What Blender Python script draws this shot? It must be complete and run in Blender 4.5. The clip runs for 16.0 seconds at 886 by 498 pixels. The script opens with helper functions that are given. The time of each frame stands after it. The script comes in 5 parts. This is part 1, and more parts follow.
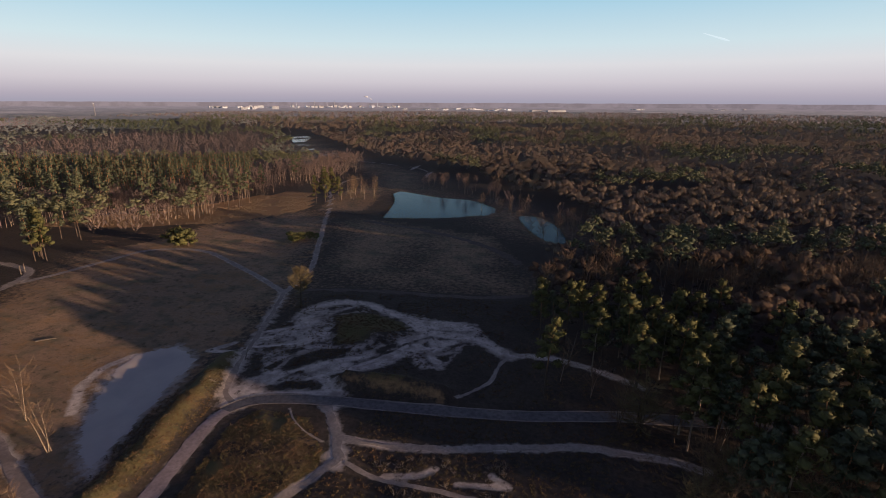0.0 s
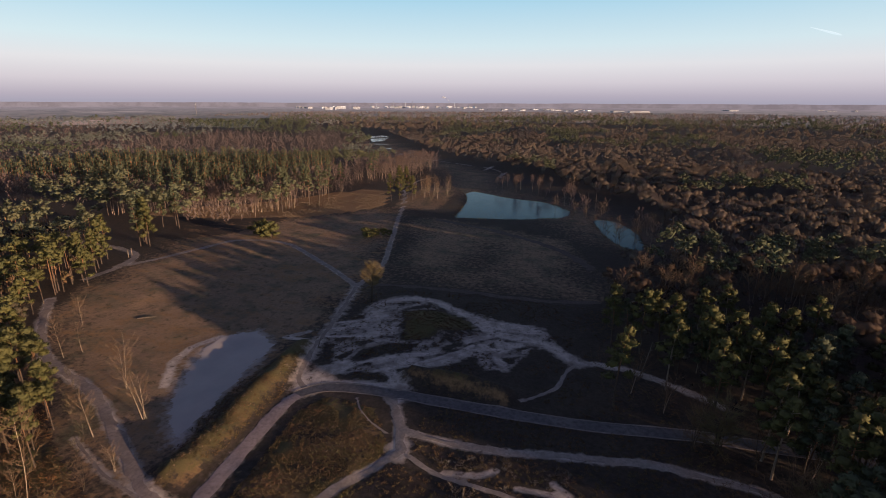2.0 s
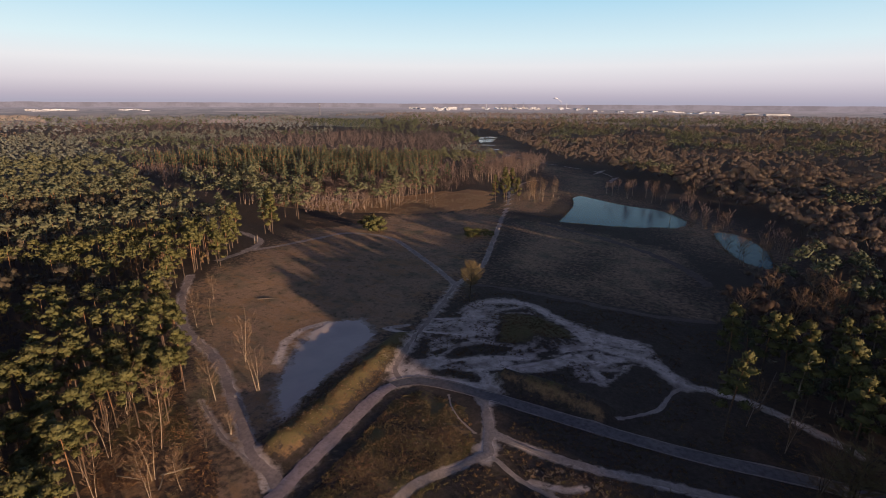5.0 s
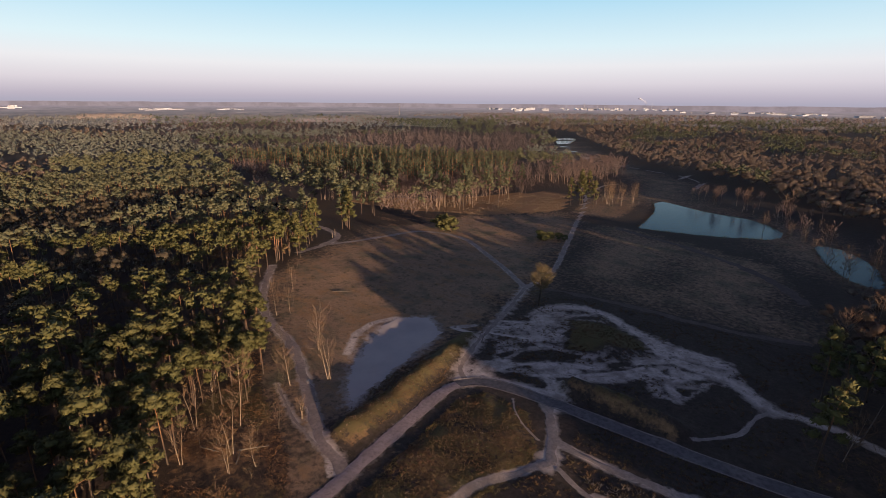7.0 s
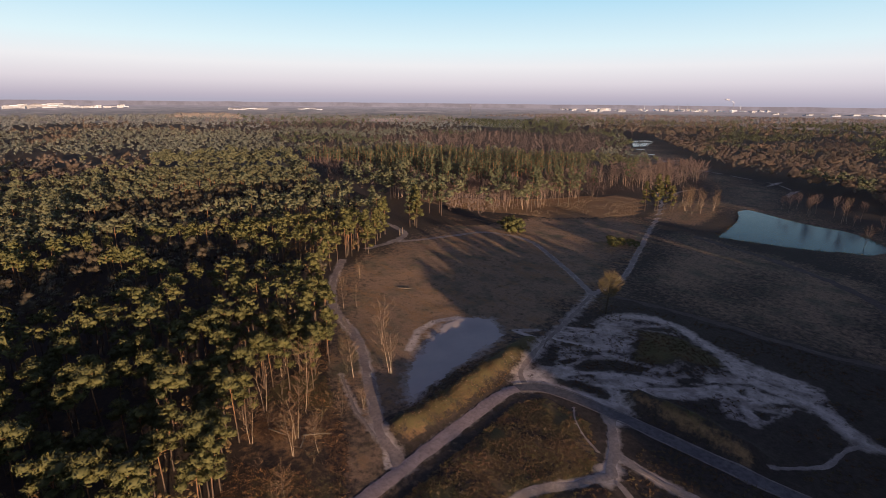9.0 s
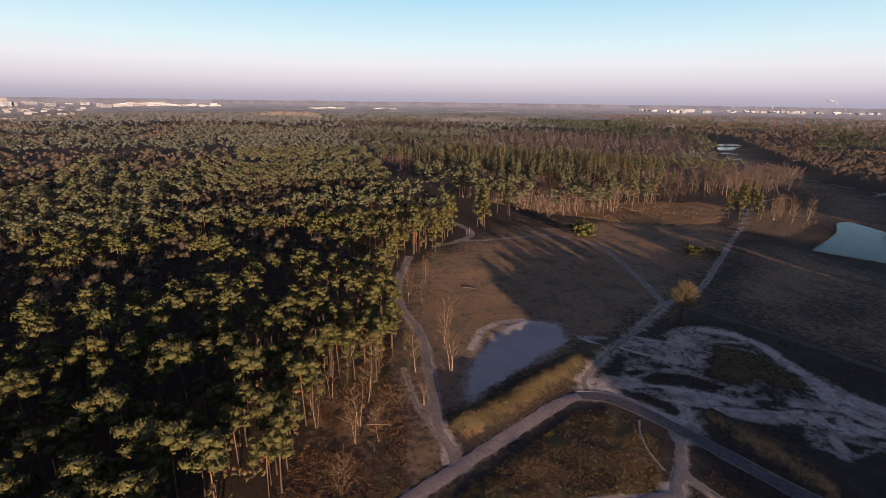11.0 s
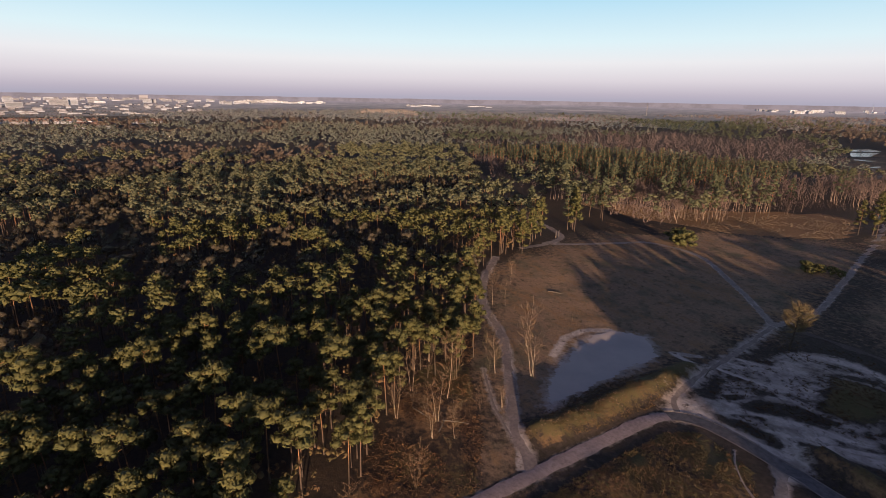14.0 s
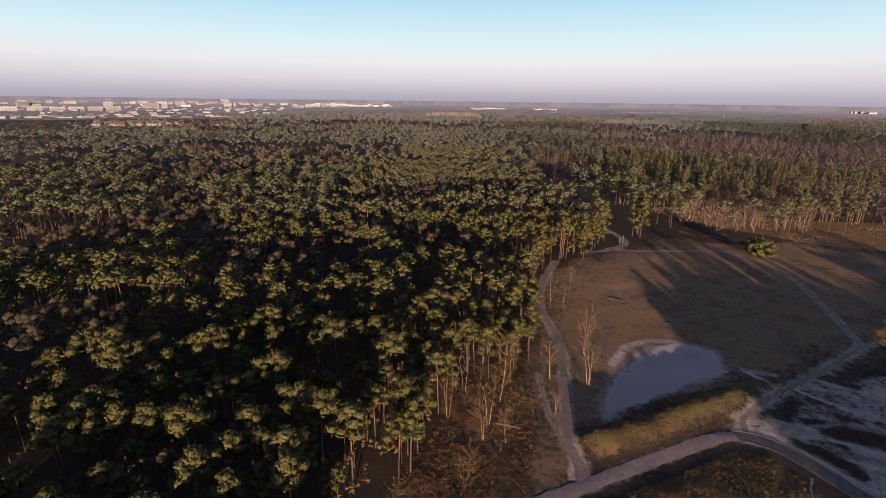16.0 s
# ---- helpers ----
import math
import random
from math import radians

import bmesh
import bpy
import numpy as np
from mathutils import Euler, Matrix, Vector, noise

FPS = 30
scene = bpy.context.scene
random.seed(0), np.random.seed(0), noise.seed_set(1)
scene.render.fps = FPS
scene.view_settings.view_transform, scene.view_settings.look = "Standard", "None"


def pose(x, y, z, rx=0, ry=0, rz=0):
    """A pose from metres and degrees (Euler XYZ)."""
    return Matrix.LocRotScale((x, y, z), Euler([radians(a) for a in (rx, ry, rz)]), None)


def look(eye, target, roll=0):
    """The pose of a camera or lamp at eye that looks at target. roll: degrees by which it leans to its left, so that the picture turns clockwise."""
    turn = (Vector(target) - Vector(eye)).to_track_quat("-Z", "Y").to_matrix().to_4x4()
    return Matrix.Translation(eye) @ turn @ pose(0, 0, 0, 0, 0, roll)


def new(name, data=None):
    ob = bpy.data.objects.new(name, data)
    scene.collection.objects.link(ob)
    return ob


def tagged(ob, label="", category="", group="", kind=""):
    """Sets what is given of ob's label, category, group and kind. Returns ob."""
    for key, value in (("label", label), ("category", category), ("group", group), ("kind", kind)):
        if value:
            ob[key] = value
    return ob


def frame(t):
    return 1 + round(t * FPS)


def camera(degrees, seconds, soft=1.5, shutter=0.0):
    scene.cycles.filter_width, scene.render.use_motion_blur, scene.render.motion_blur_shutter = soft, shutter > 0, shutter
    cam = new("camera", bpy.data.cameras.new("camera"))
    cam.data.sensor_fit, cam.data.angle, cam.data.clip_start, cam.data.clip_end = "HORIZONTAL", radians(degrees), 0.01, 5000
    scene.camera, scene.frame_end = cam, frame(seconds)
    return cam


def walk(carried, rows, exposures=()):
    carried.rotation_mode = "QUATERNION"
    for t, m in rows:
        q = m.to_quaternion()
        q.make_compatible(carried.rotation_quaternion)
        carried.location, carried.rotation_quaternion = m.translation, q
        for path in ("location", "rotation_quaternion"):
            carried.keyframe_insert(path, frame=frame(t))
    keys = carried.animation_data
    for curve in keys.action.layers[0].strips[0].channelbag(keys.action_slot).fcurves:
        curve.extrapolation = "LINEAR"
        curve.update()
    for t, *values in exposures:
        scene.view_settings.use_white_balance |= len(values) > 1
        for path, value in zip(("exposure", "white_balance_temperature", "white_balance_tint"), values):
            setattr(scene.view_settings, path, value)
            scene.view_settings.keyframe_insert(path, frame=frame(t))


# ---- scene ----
cam = camera(83.25, 16.0, soft=0.9)
SCALE = 0.85  # metres for one unit of the plan
# seconds, eye in plan units, yaw, pitch, lean
PATH = [
    (0, (9.72, 3.89, 59.88), 11.33, -16.46, 0.24), (0.5, (9.81, 3.89, 59.79), 13.42, -16.49, 0.08),
    (1, (9.88, 3.89, 59.72), 15.48, -16.45, 0.11), (1.5, (9.92, 3.91, 59.68), 17.62, -16.42, 0.24),
    (2, (9.94, 3.96, 59.67), 19.79, -16.43, 0.21), (2.5, (9.94, 4.02, 59.68), 22.03, -16.43, 0.16),
    (3, (9.94, 4.09, 59.70), 24.00, -16.42, 0.21), (3.5, (9.94, 4.14, 59.70), 26.09, -16.40, 0.29),
    (4, (9.96, 4.16, 59.69), 27.94, -16.39, 0.30), (6.5, (10.18, 4.32, 59.70), 38.31, -16.36, 0.43),
    (7, (10.23, 4.34, 59.73), 40.42, -16.37, 0.45), (7.5, (10.29, 4.38, 59.76), 42.49, -16.36, 0.53),
    (8, (10.37, 4.41, 59.79), 44.22, -16.40, 0.55), (8.5, (10.46, 4.42, 59.84), 46.45, -16.40, 0.56),
    (9, (10.55, 4.41, 59.90), 48.30, -16.40, 0.56), (11.5, (11.02, 4.09, 60.11), 58.04, -16.54, 0.81),
    (12, (11.10, 4.06, 60.17), 59.69, -16.55, 0.79), (12.5, (11.14, 4.07, 60.27), 61.49, -16.55, 0.74),
    (13, (11.13, 4.10, 60.41), 63.13, -16.67, 0.84), (13.5, (11.10, 4.14, 60.54), 64.98, -16.77, 0.94),
    (14, (11.08, 4.20, 60.60), 66.64, -16.84, 0.97), (14.5, (11.09, 4.30, 60.59), 68.52, -16.86, 0.94),
    (15, (11.13, 4.44, 60.51), 70.32, -16.84, 0.91), (15.5, (11.22, 4.60, 60.36), 72.16, -16.80, 0.85),
    (16, (11.34, 4.76, 60.19), 73.82, -16.64, 0.72),
]
walk(cam, [(t, pose(*(SCALE * v for v in eye), 90 + pitch, 0, yaw) @ pose(0, 0, 0, 0, 0, lean)) for t, eye, yaw, pitch, lean in PATH],
     exposures=[(0.0, -0.08), (2.0, 0.0), (4.2, 0.06), (7.0, 0.12), (12.0, 0.14), (16.0, 0.10)])

# ---- light ----
SUN_ELEVATION, SUN_X, SUN_Y = 4.8, 0.966, -0.26
world = bpy.data.worlds.new("evening_sky")
scene.world = world
world.use_nodes = True
wt = world.node_tree
wt.nodes.clear()
w_out, w_bg = wt.nodes.new("ShaderNodeOutputWorld"), wt.nodes.new("ShaderNodeBackground")
w_sky, w_ramp, w_mix = wt.nodes.new("ShaderNodeTexSky"), wt.nodes.new("ShaderNodeValToRGB"), wt.nodes.new("ShaderNodeMix")
w_geo, w_sep = wt.nodes.new("ShaderNodeTexCoord"), wt.nodes.new("ShaderNodeSeparateXYZ")
w_sky.sky_type, w_sky.sun_disc = "NISHITA", False
w_sky.sun_elevation, w_sky.sun_rotation = radians(SUN_ELEVATION), math.atan2(SUN_X, SUN_Y)
w_scale = wt.nodes.new("ShaderNodeVectorMath")
w_scale.operation = "SCALE"
w_scale.inputs["Scale"].default_value = 0.10
wt.links.new(w_sky.outputs["Color"], w_scale.inputs[0])
wt.links.new(w_geo.outputs["Generated"], w_sep.inputs[0])
wt.links.new(w_sep.outputs["Z"], w_ramp.inputs["Fac"])
SKY_STEPS = [(0.0, (0.44, 0.42, 0.54)), (0.010, (0.51, 0.465, 0.58)), (0.035, (0.73, 0.68, 0.77)), (0.065, (0.86, 0.85, 0.91)),
             (0.10, (0.74, 0.90, 0.98)), (0.18, (0.44, 0.74, 0.94)), (0.32, (0.16, 0.21, 0.345)), (0.6, (0.064, 0.073, 0.180)), (1.0, (0.044, 0.050, 0.143))]
els = w_ramp.color_ramp.elements
els[0].position, els[0].color = SKY_STEPS[0][0], (*SKY_STEPS[0][1], 1)
els[1].position, els[1].color = SKY_STEPS[-1][0], (*SKY_STEPS[-1][1], 1)
for at, rgb in SKY_STEPS[1:-1]:
    els.new(at).color = (*rgb, 1)
w_mix.data_type = "RGBA"
w_mix.inputs["Factor"].default_value = 0.85
wt.links.new(w_scale.outputs[0], w_mix.inputs["A"])
wt.links.new(w_ramp.outputs["Color"], w_mix.inputs["B"])
wt.links.new(w_mix.outputs["Result"], w_bg.inputs["Color"])
wt.links.new(w_bg.outputs[0], w_out.inputs[0])
w_bg.inputs["Strength"].default_value = 1.0
sun = new("sun", bpy.data.lights.new("sun", "SUN"))
sun.data.energy, sun.data.angle, sun.data.color = 7.4, radians(0.6), (1.0, 0.68, 0.45)
sun.matrix_world = look((0, 0, 300), (-SUN_X, -SUN_Y, 300 - math.tan(radians(SUN_ELEVATION))))

# ---- small mathematics ----
rng = np.random.default_rng(7)
LATTICE = np.random.default_rng(3).random((256, 256))


def wave(x, y, size):
    """Smooth noise from 0 to 1 with bumps of that size."""
    u, v = np.asarray(x, float) / size, np.asarray(y, float) / size
    i, j = np.floor(u).astype(int), np.floor(v).astype(int)
    a, b = u - i, v - j
    a, b = a * a * (3 - 2 * a), b * b * (3 - 2 * b)
    n = lambda p, q: LATTICE[p % 256, q % 256]
    return (n(i, j) * (1 - a) + n(i + 1, j) * a) * (1 - b) + (n(i, j + 1) * (1 - a) + n(i + 1, j + 1) * a) * b


def line(*flat):
    """Plan points to metres."""
    return np.array(flat, float).reshape(-1, 2) * SCALE


def away(x, y, pts):
    """The distance from the points (x, y) to a polyline."""
    best = np.full(np.shape(x), 1e9)
    for (ax, ay), (bx, by) in zip(pts[:-1], pts[1:]):
        dx, dy = bx - ax, by - ay
        s = np.clip(((x - ax) * dx + (y - ay) * dy) / (dx * dx + dy * dy + 1e-9), 0, 1)
        best = np.minimum(best, np.hypot(x - ax - s * dx, y - ay - s * dy))
    return best


def inside(x, y, pts):
    """Which of the points (x, y) lie in a polygon."""
    x, y = np.asarray(x, float), np.asarray(y, float)
    odd = np.zeros(x.shape, bool)
    for (ax, ay), (bx, by) in zip(pts, np.roll(pts, -1, 0)):
        if ay != by:
            odd ^= ((ay > y) != (by > y)) & (x < (bx - ax) * (y - ay) / (by - ay) + ax)
    return odd


def smooth(pts, steps=8):
    """A rounded line through the points."""
    p = np.vstack([2 * pts[0] - pts[1], pts, 2 * pts[-1] - pts[-2]])
    out = []
    for k in range(1, len(p) - 2):
        for s in np.arange(steps) / steps:
            out.append(0.5 * (2 * p[k] + (p[k + 1] - p[k - 1]) * s + (2 * p[k - 1] - 5 * p[k] + 4 * p[k + 1] - p[k + 2]) * s ** 2
                              + (3 * p[k] - p[k - 1] - 3 * p[k + 1] + p[k + 2]) * s ** 3))
    return np.array(out + [p[-2]])


def ramp(a, lo, hi):
    s = np.clip((a - lo) / (hi - lo), 0, 1)
    return s * s * (3 - 2 * s)


# ---- the plan ----
ROAD = smooth(line(-44, 26, -45.8, 40.7, -47.5, 50.7, -49.0, 61.9, -50.8, 74, -50.5, 81, -47.5, 85.2, -41, 87.4, -33.4, 88.3, -15, 89.4, 7, 91.2, 23, 94, 44.4, 96.5, 70, 98))
ROAD_BEND = 40
NORTH = smooth(line(-49, 83, -54.9, 88, -60.5, 105.5, -65.6, 124.3, -70.7, 142.3))
NORTHEAST = smooth(line(-70.7, 142.3, -72.5, 164.6, -83.2, 194.9, -101.2, 242.2, -113.3, 275.6, -133.6, 325.3, -141.7, 367.0, -137.7, 389.6))
NORTHWEST = smooth(line(-70.7, 142.3, -89, 155.9, -107.5, 167.9, -121.7, 175.6, -133.1, 176.5, -145.8, 170.7, -150.5, 154.8, -153.6, 140.5, -158.5, 128))
LOOP = smooth(line(-232, 152, -212.3, 146.0, -196.6, 143.8, -180.3, 143.4, -166.2, 138.4, -159.4, 126.3, -157.0, 112.1))
EAST = smooth(line(-66, 146, -52.8, 148.9, -41.3, 150.5, -24.1, 150.9, -6.2, 152.7, 7.5, 156.3))
FARTRACK = smooth(line(-80.9, 244.3, -48.0, 232.5, -22.9, 217.7, -6.2, 203.4, 3.3, 188.3))
YPATH = smooth(line(-33, 88.5, -30.0, 85, -27.0, 81.0, -23.8, 74.9, -22.0, 72))
YSOUTH = smooth(line(-22.3, 73, -25.9, 65.8, -29.0, 60.1, -29.8, 54, -31, 47))
EASTPATH = smooth(line(-25.1, 77.5, -15.9, 77.3, -6.5, 78.1, 3.3, 80.5, 12.9, 82.3, 18.6, 83.8, 25.0, 83.7, 34.4, 83.3, 40, 81.5))
SOUTHPATH = smooth(line(-21.0, 71.5, -15.1, 69.3, -8.9, 68.6, -2.2, 68.2, 5, 67.5))
TRAIL = smooth(line(-38.3, 84.5, -35.5, 81.0, -32, 78.2, -26.8, 75.7))
TRACK = smooth(line(-150, 96, -132, 82, -114.9, 72.3, -93.6, 67.0, -75.1, 58.6, -59.1, 50.2, -51.6, 48.4, -46.9, 46.4))
TRACK2 = smooth(line(-80.2, 54.5, -66.8, 49.9, -56, 48))
SANDLOW = smooth(line(3.7, 115.2, 2.1, 110.9, 1.6, 107.5, 0.7, 102.9, -2.7, 98.3, -5.5, 95.0))
VALLEYPATH = smooth(line(-304.5, 616, -256.8, 569.6, -184.2, 507.8, -152.4, 489.1, -117.8, 470.5, -92, 440, -84, 400))
PAN = line(-83.9, 84.9, -86.2, 96.6, -79.4, 103.7, -70.8, 98.8, -67.1, 86.9, -66.0, 75.1, -63.6, 66.1, -60.7, 59.8, -62.9, 59.7, -72.0, 68.0, -78.8, 76.6)
DIKE = line(-55.8, 55, -56.2, 60, -57.1, 68.3, -60.8, 89.3, -62.3, 100.4)
HEATH = line(-41.2, 40, -44.1, 58.5, -47, 76.5, -44.2, 83.0, -33, 82.4, -25.2, 73.0, -25.6, 63.5, -31, 45)
POND = line(-73.2, 256.2, -80, 300, -90.0, 328, -97.0, 341.4, -82.4, 334.1, -57.4, 320.1, -34.3, 313.7, -17.9, 292.2, -17.6, 277, -44.3, 262)
POND_EAST = line(-3, 274, 7.0, 274, 18, 254, 21, 226, 13.5, 226, 5, 243)
POND_FAR = line(-421, 822, -416, 851, -387, 822, -358, 745, -318, 677, -282, 613, -296, 615, -329, 660, -383, 747)
POND_SMALL = line(-152.5, 349.4, -143.5, 352.5, -133.3, 334.0, -142.1, 331.0)
VALLEY = line(10, 245, -20, 290, -60, 320, -90, 345, -110, 420, -180, 485, -250, 580, -330, 690, -420, 830)
FAR_MEADOW = line(-350, 700, -291, 600, -232, 484)
CLEARING = line(-122, 266, -150, 223, -181, 206, -205, 199, -224, 194, -237, 212, -212, 232, -185, 268, -168, 306, -150, 316, -137, 305)
# sand strokes: plan points and half width in metres
SAND = [
    (line(-54.5, 136, -48, 139.4, -41.4, 139.5, -30.1, 133.2, -23.4, 130.3, -17.7, 130.1, -9.5, 130.8), 2.3),
    (line(-26, 129, -19.3, 124.3, -12.4, 123.8, -7.2, 123.4, -1.9, 121.1, 1.8, 117.9, 4.0, 115.4), 2.5),
    (line(4.0, 115.4, 8.3, 116.7, 15.6, 116.5, 22.3, 113.2, 34, 107), 1.6), (line(-22, 128, -14, 127.5, -8, 129), 2.6),
    (line(-49.1, 94.2, -48.1, 99.2, -47.8, 104.2, -45.6, 109.4), 1.1), (line(-47.1, 93.6, -45.9, 97.6, -42.7, 100.4, -37.1, 104.6, -30.9, 108.2, -25.7, 114.6, -22.5, 119.2, -18.9, 122.7), 1.5),
    (line(-39.9, 95.4, -35.0, 100.6, -28.8, 103.3, -24.8, 108.2, -21.9, 112.7, -19.5, 114.4), 1.3), (line(-41, 100.4, -37, 99.8, -34, 103.5), 2.4),
    (line(-33, 101.2, -29, 106.2, -24, 112.0, -22, 116), 0.9), (line(-48, 88.5, -40.7, 89.4, -34.6, 90.9, -30.5, 91.8), 1.6), (line(-33, 92, -36, 96.5, -38, 98), 2.0),
    (line(-52.7, 86.8, -50.2, 92.2, -48.4, 94.4), 3.0), (line(-20, 117, -17, 115, -13, 118, -15, 112, -12.5, 109), 1.5), (line(-15.5, 119, -11, 120), 2.2),
    (line(-62.6, 110.6, -59, 113, -54, 117.5), 0.8), (line(-62, 115.5, -57, 118.5, -53, 124), 0.9), (line(-60.5, 107, -55, 109, -50, 111), 0.8),
    (line(-86, 97, -88.5, 90, -86.5, 82, -80, 74), 1.5),
    (line(-48.4, 92.0, -50.6, 84.6), 4.2), (line(-30, 86.5, -31, 88.5), 2.5), (line(-23.5, 74, -22.5, 71.5), 2.6),
    (line(-58, 51, -49, 45), 0.7),
    (line(-13.3, 69.9, -7.7, 71.0, -5.3, 73.2), 0.9), (line(4.2, 73.5, 7.2, 71.2, -1, 70.5), 0.9), (line(-66, 108, -70, 103, -64, 103), 1.2),
]
SAND_AREA = line(-48.5, 92, -52, 100, -57.6, 107.0, -60.7, 111.3, -57.5, 120, -58, 132, -53, 139.5, -42, 140.5, -30, 134, -17, 131.5, -7.0, 131, -2, 122, -9, 119, -10, 112, -12, 106.7, -15.5, 106.6, -20, 112.4, -24, 107, -29, 102.4, -34.5, 96, -29.2, 91, -44.4, 87)
SAND_SHEET = line(-60.0, 111.3, -56.4, 119.5, -57.9, 133.0, -54.1, 137.4, -48.3, 130.0, -44.6, 119.0, -42, 111.6, -46.7, 108.9, -52.0, 108.7, -56.8, 108.0)
ISLES = [line(-47.4, 128.1, -43.6, 131.2, -36.3, 133.2, -27.5, 129.5, -23.2, 125.4, -26.5, 122.6, -31.7, 118.7, -33.5, 114.9, -40.6, 112.0, -43.6, 121.1),
         line(-48.8, 98.2, -47.5, 103.7, -43.2, 109.5, -35.5, 112.2, -35.7, 109.0, -41.9, 102.3, -45.9, 98.0),
         line(-47.6, 90.5, -42.2, 94.4, -35.7, 94.5, -35.4, 92.5, -40.3, 90.9, -45.9, 89.1), line(-29.5, 112.2, -25.5, 117.5, -24, 115.4, -28.5, 109.8),
         line(-60.5, 118.5, -56.7, 124.1, -57.5, 119.5)]
LIT_BANK = line(-30, 96.4, -24, 96.6, -17, 96.4, -9.5, 95.6)
PATHS = [("road", ROAD[ROAD_BEND:], 1.3, "asphalt"), ("lane", ROAD[:ROAD_BEND + 1], 1.4, "lane"), ("footpath", NORTH, 0.8, "dust"), ("footpath", NORTHEAST, 1.1, "sand"), ("footpath", NORTHWEST, 1.15, "sand"),
         ("footpath", LOOP, 1.5, "sand"), ("footpath", EAST, 1.0, "turf"), ("footpath", FARTRACK, 1.5, "turf"), ("footpath", YPATH, 1.2, "sand"),
         ("footpath", YSOUTH, 1.0, "sand"), ("footpath", EASTPATH, 1.05, "sand"), ("footpath", SOUTHPATH, 0.6, "sand"),
         ("footpath", TRAIL, 0.3, "sand"), ("footpath", TRACK, 1.45, "track"), ("footpath", TRACK2, 0.35, "dust"), ("footpath", SANDLOW, 0.6, "sand"), ("footpath", VALLEYPATH, 1.6, "sand")]
# edges of the woods
# the western wood also reaches behind the camera, unseen, to cast shade
PINES_WEST = line(260, -200, 260, -78, 100, -36, 0, -9, -44, 3, -58, 19, -74, 30, -85, 40, -91, 53, -116, 68, -137, 84, -150, 104, -158, 112, -172, 126, -185, 140, -215, 143, -260, 150, -700, 300, -1700, 450, -1754, -42, -1338, -102, -1167, -151, -1088, -199, -998, -229, -932, -293, -857, -329, -786, -402, -700, -700, -52, -900)
EDGE_WEST = line(-44, 4, -44, 34, -60, 44, -80, 51, -100, 62, -118, 70, -91, 53, -85, 40, -74, 30, -58, 19)
STAND_NORTH = line(-215, 156, -180, 158, -166, 166, -152, 186, -154, 220, -160, 250, -170, 310, -166, 350, -146, 372, -160, 470, -240, 560, -320, 690, -420, 850, -1500, 1500, -1500, 400, -700, 300, -260, 165)
STAND_EAST = line(8, 166, 9, 147, 15, 125, 22, 113, 30, 102, 40, 99.5, 62, 101, 42, 92, 37, 78, 43, 66, 62, 61, 100, 53, 400, -20, 420, 60, 200, 150, 110, 178, 60, 180, 30, 176)
ROW_EAST = line(10, 186, 24, 196, 40, 207, 110, 210, 180, 212, 200, 152, 110, 180, 60, 182, 20, 177)
WOOD_EAST = line(-6, 335, 25, 300, 33, 262, 31, 228, 42, 206, 110, 208, 180, 212, 500, 200, 1500, 300, 1500, 3000, -1600, 3000, -1500, 1530, -430, 880, -300, 700, -210, 560, -140, 470, -70, 420, -30, 375)
RED_STAND = line(-382, 361, -253, 433, -402, 711, -644, 782, -567, 531, -505, 393)
DARK_BAND = line(-430, 215, -300, 224, -262, 222, -236, 238, -216, 264, -206, 300, -206, 345, -215, 365, -300, 378, -420, 320)
FAR_PINES = line(-956, 927, -750, 715, -463, 674, -520, 800, -742, 1071)
EAST_PINES = line(60, 560, 127, 424, 260, 400, 420, 520, 400, 760, 12, 757, -67, 773, -60, 690)
QUARRY = line(-1330, 395, -1450, 330, -1480, 430, -1370, 490)
MEADOW = line(-959, 895, -783, 1006, -1267, 1615, -1514, 1404)

MASKED = [(w, hw) for _, w, hw, _ in PATHS]


def height(x, y):
    """The ground's height."""
    x, y = np.asarray(x, float), np.asarray(y, float)
    z = 0.5 * (wave(x, y, 23) - 0.5) + 0.22 * (wave(x, y, 6) - 0.5) + 0.9 * (wave(x + 50, y, 90) - 0.5)
    near = np.exp(-(away(x, y, DIKE) / 2.6) ** 2)
    z += (1.0 + 0.7 * wave(x, y, 5) + 0.4 * wave(x, y, 1.8)) * near
    z += 1.3 * ramp(-x, 78, 135) * ramp(y, 40, 75) * ramp(-y, -215, -150)
    d_edge = away(x, y, np.vstack([HEATH, HEATH[:1]]))
    z += np.where(inside(x, y, HEATH), ramp(d_edge, 0, 3) * (0.12 + 0.2 * wave(x, y, 3)), 0)
    z += (2.2 + 0.8 * wave(x, y, 4)) * np.exp(-(away(x, y, LIT_BANK) / 2.3) ** 2)
    z += 1.3 * np.exp(-(away(x, y, line(-40, 124, -34, 121)) / 5.0) ** 2)
    pan = inside(x, y, PAN)
    z += np.where(pan, -0.55 * ramp(away(x, y, np.vstack([PAN, PAN[:1]])), 0, 8), 0)
    for pond in (POND, POND_EAST, POND_FAR, POND_SMALL):
        edge = away(x, y, np.vstack([pond, pond[:1]]))
        wet = inside(x, y, pond)
        z = np.where(wet, -0.5 - 1.2 * ramp(edge, 0, 5), z * ramp(edge, 0, 12) - 0.35 * (1 - ramp(edge, 0, 12)))
    return z


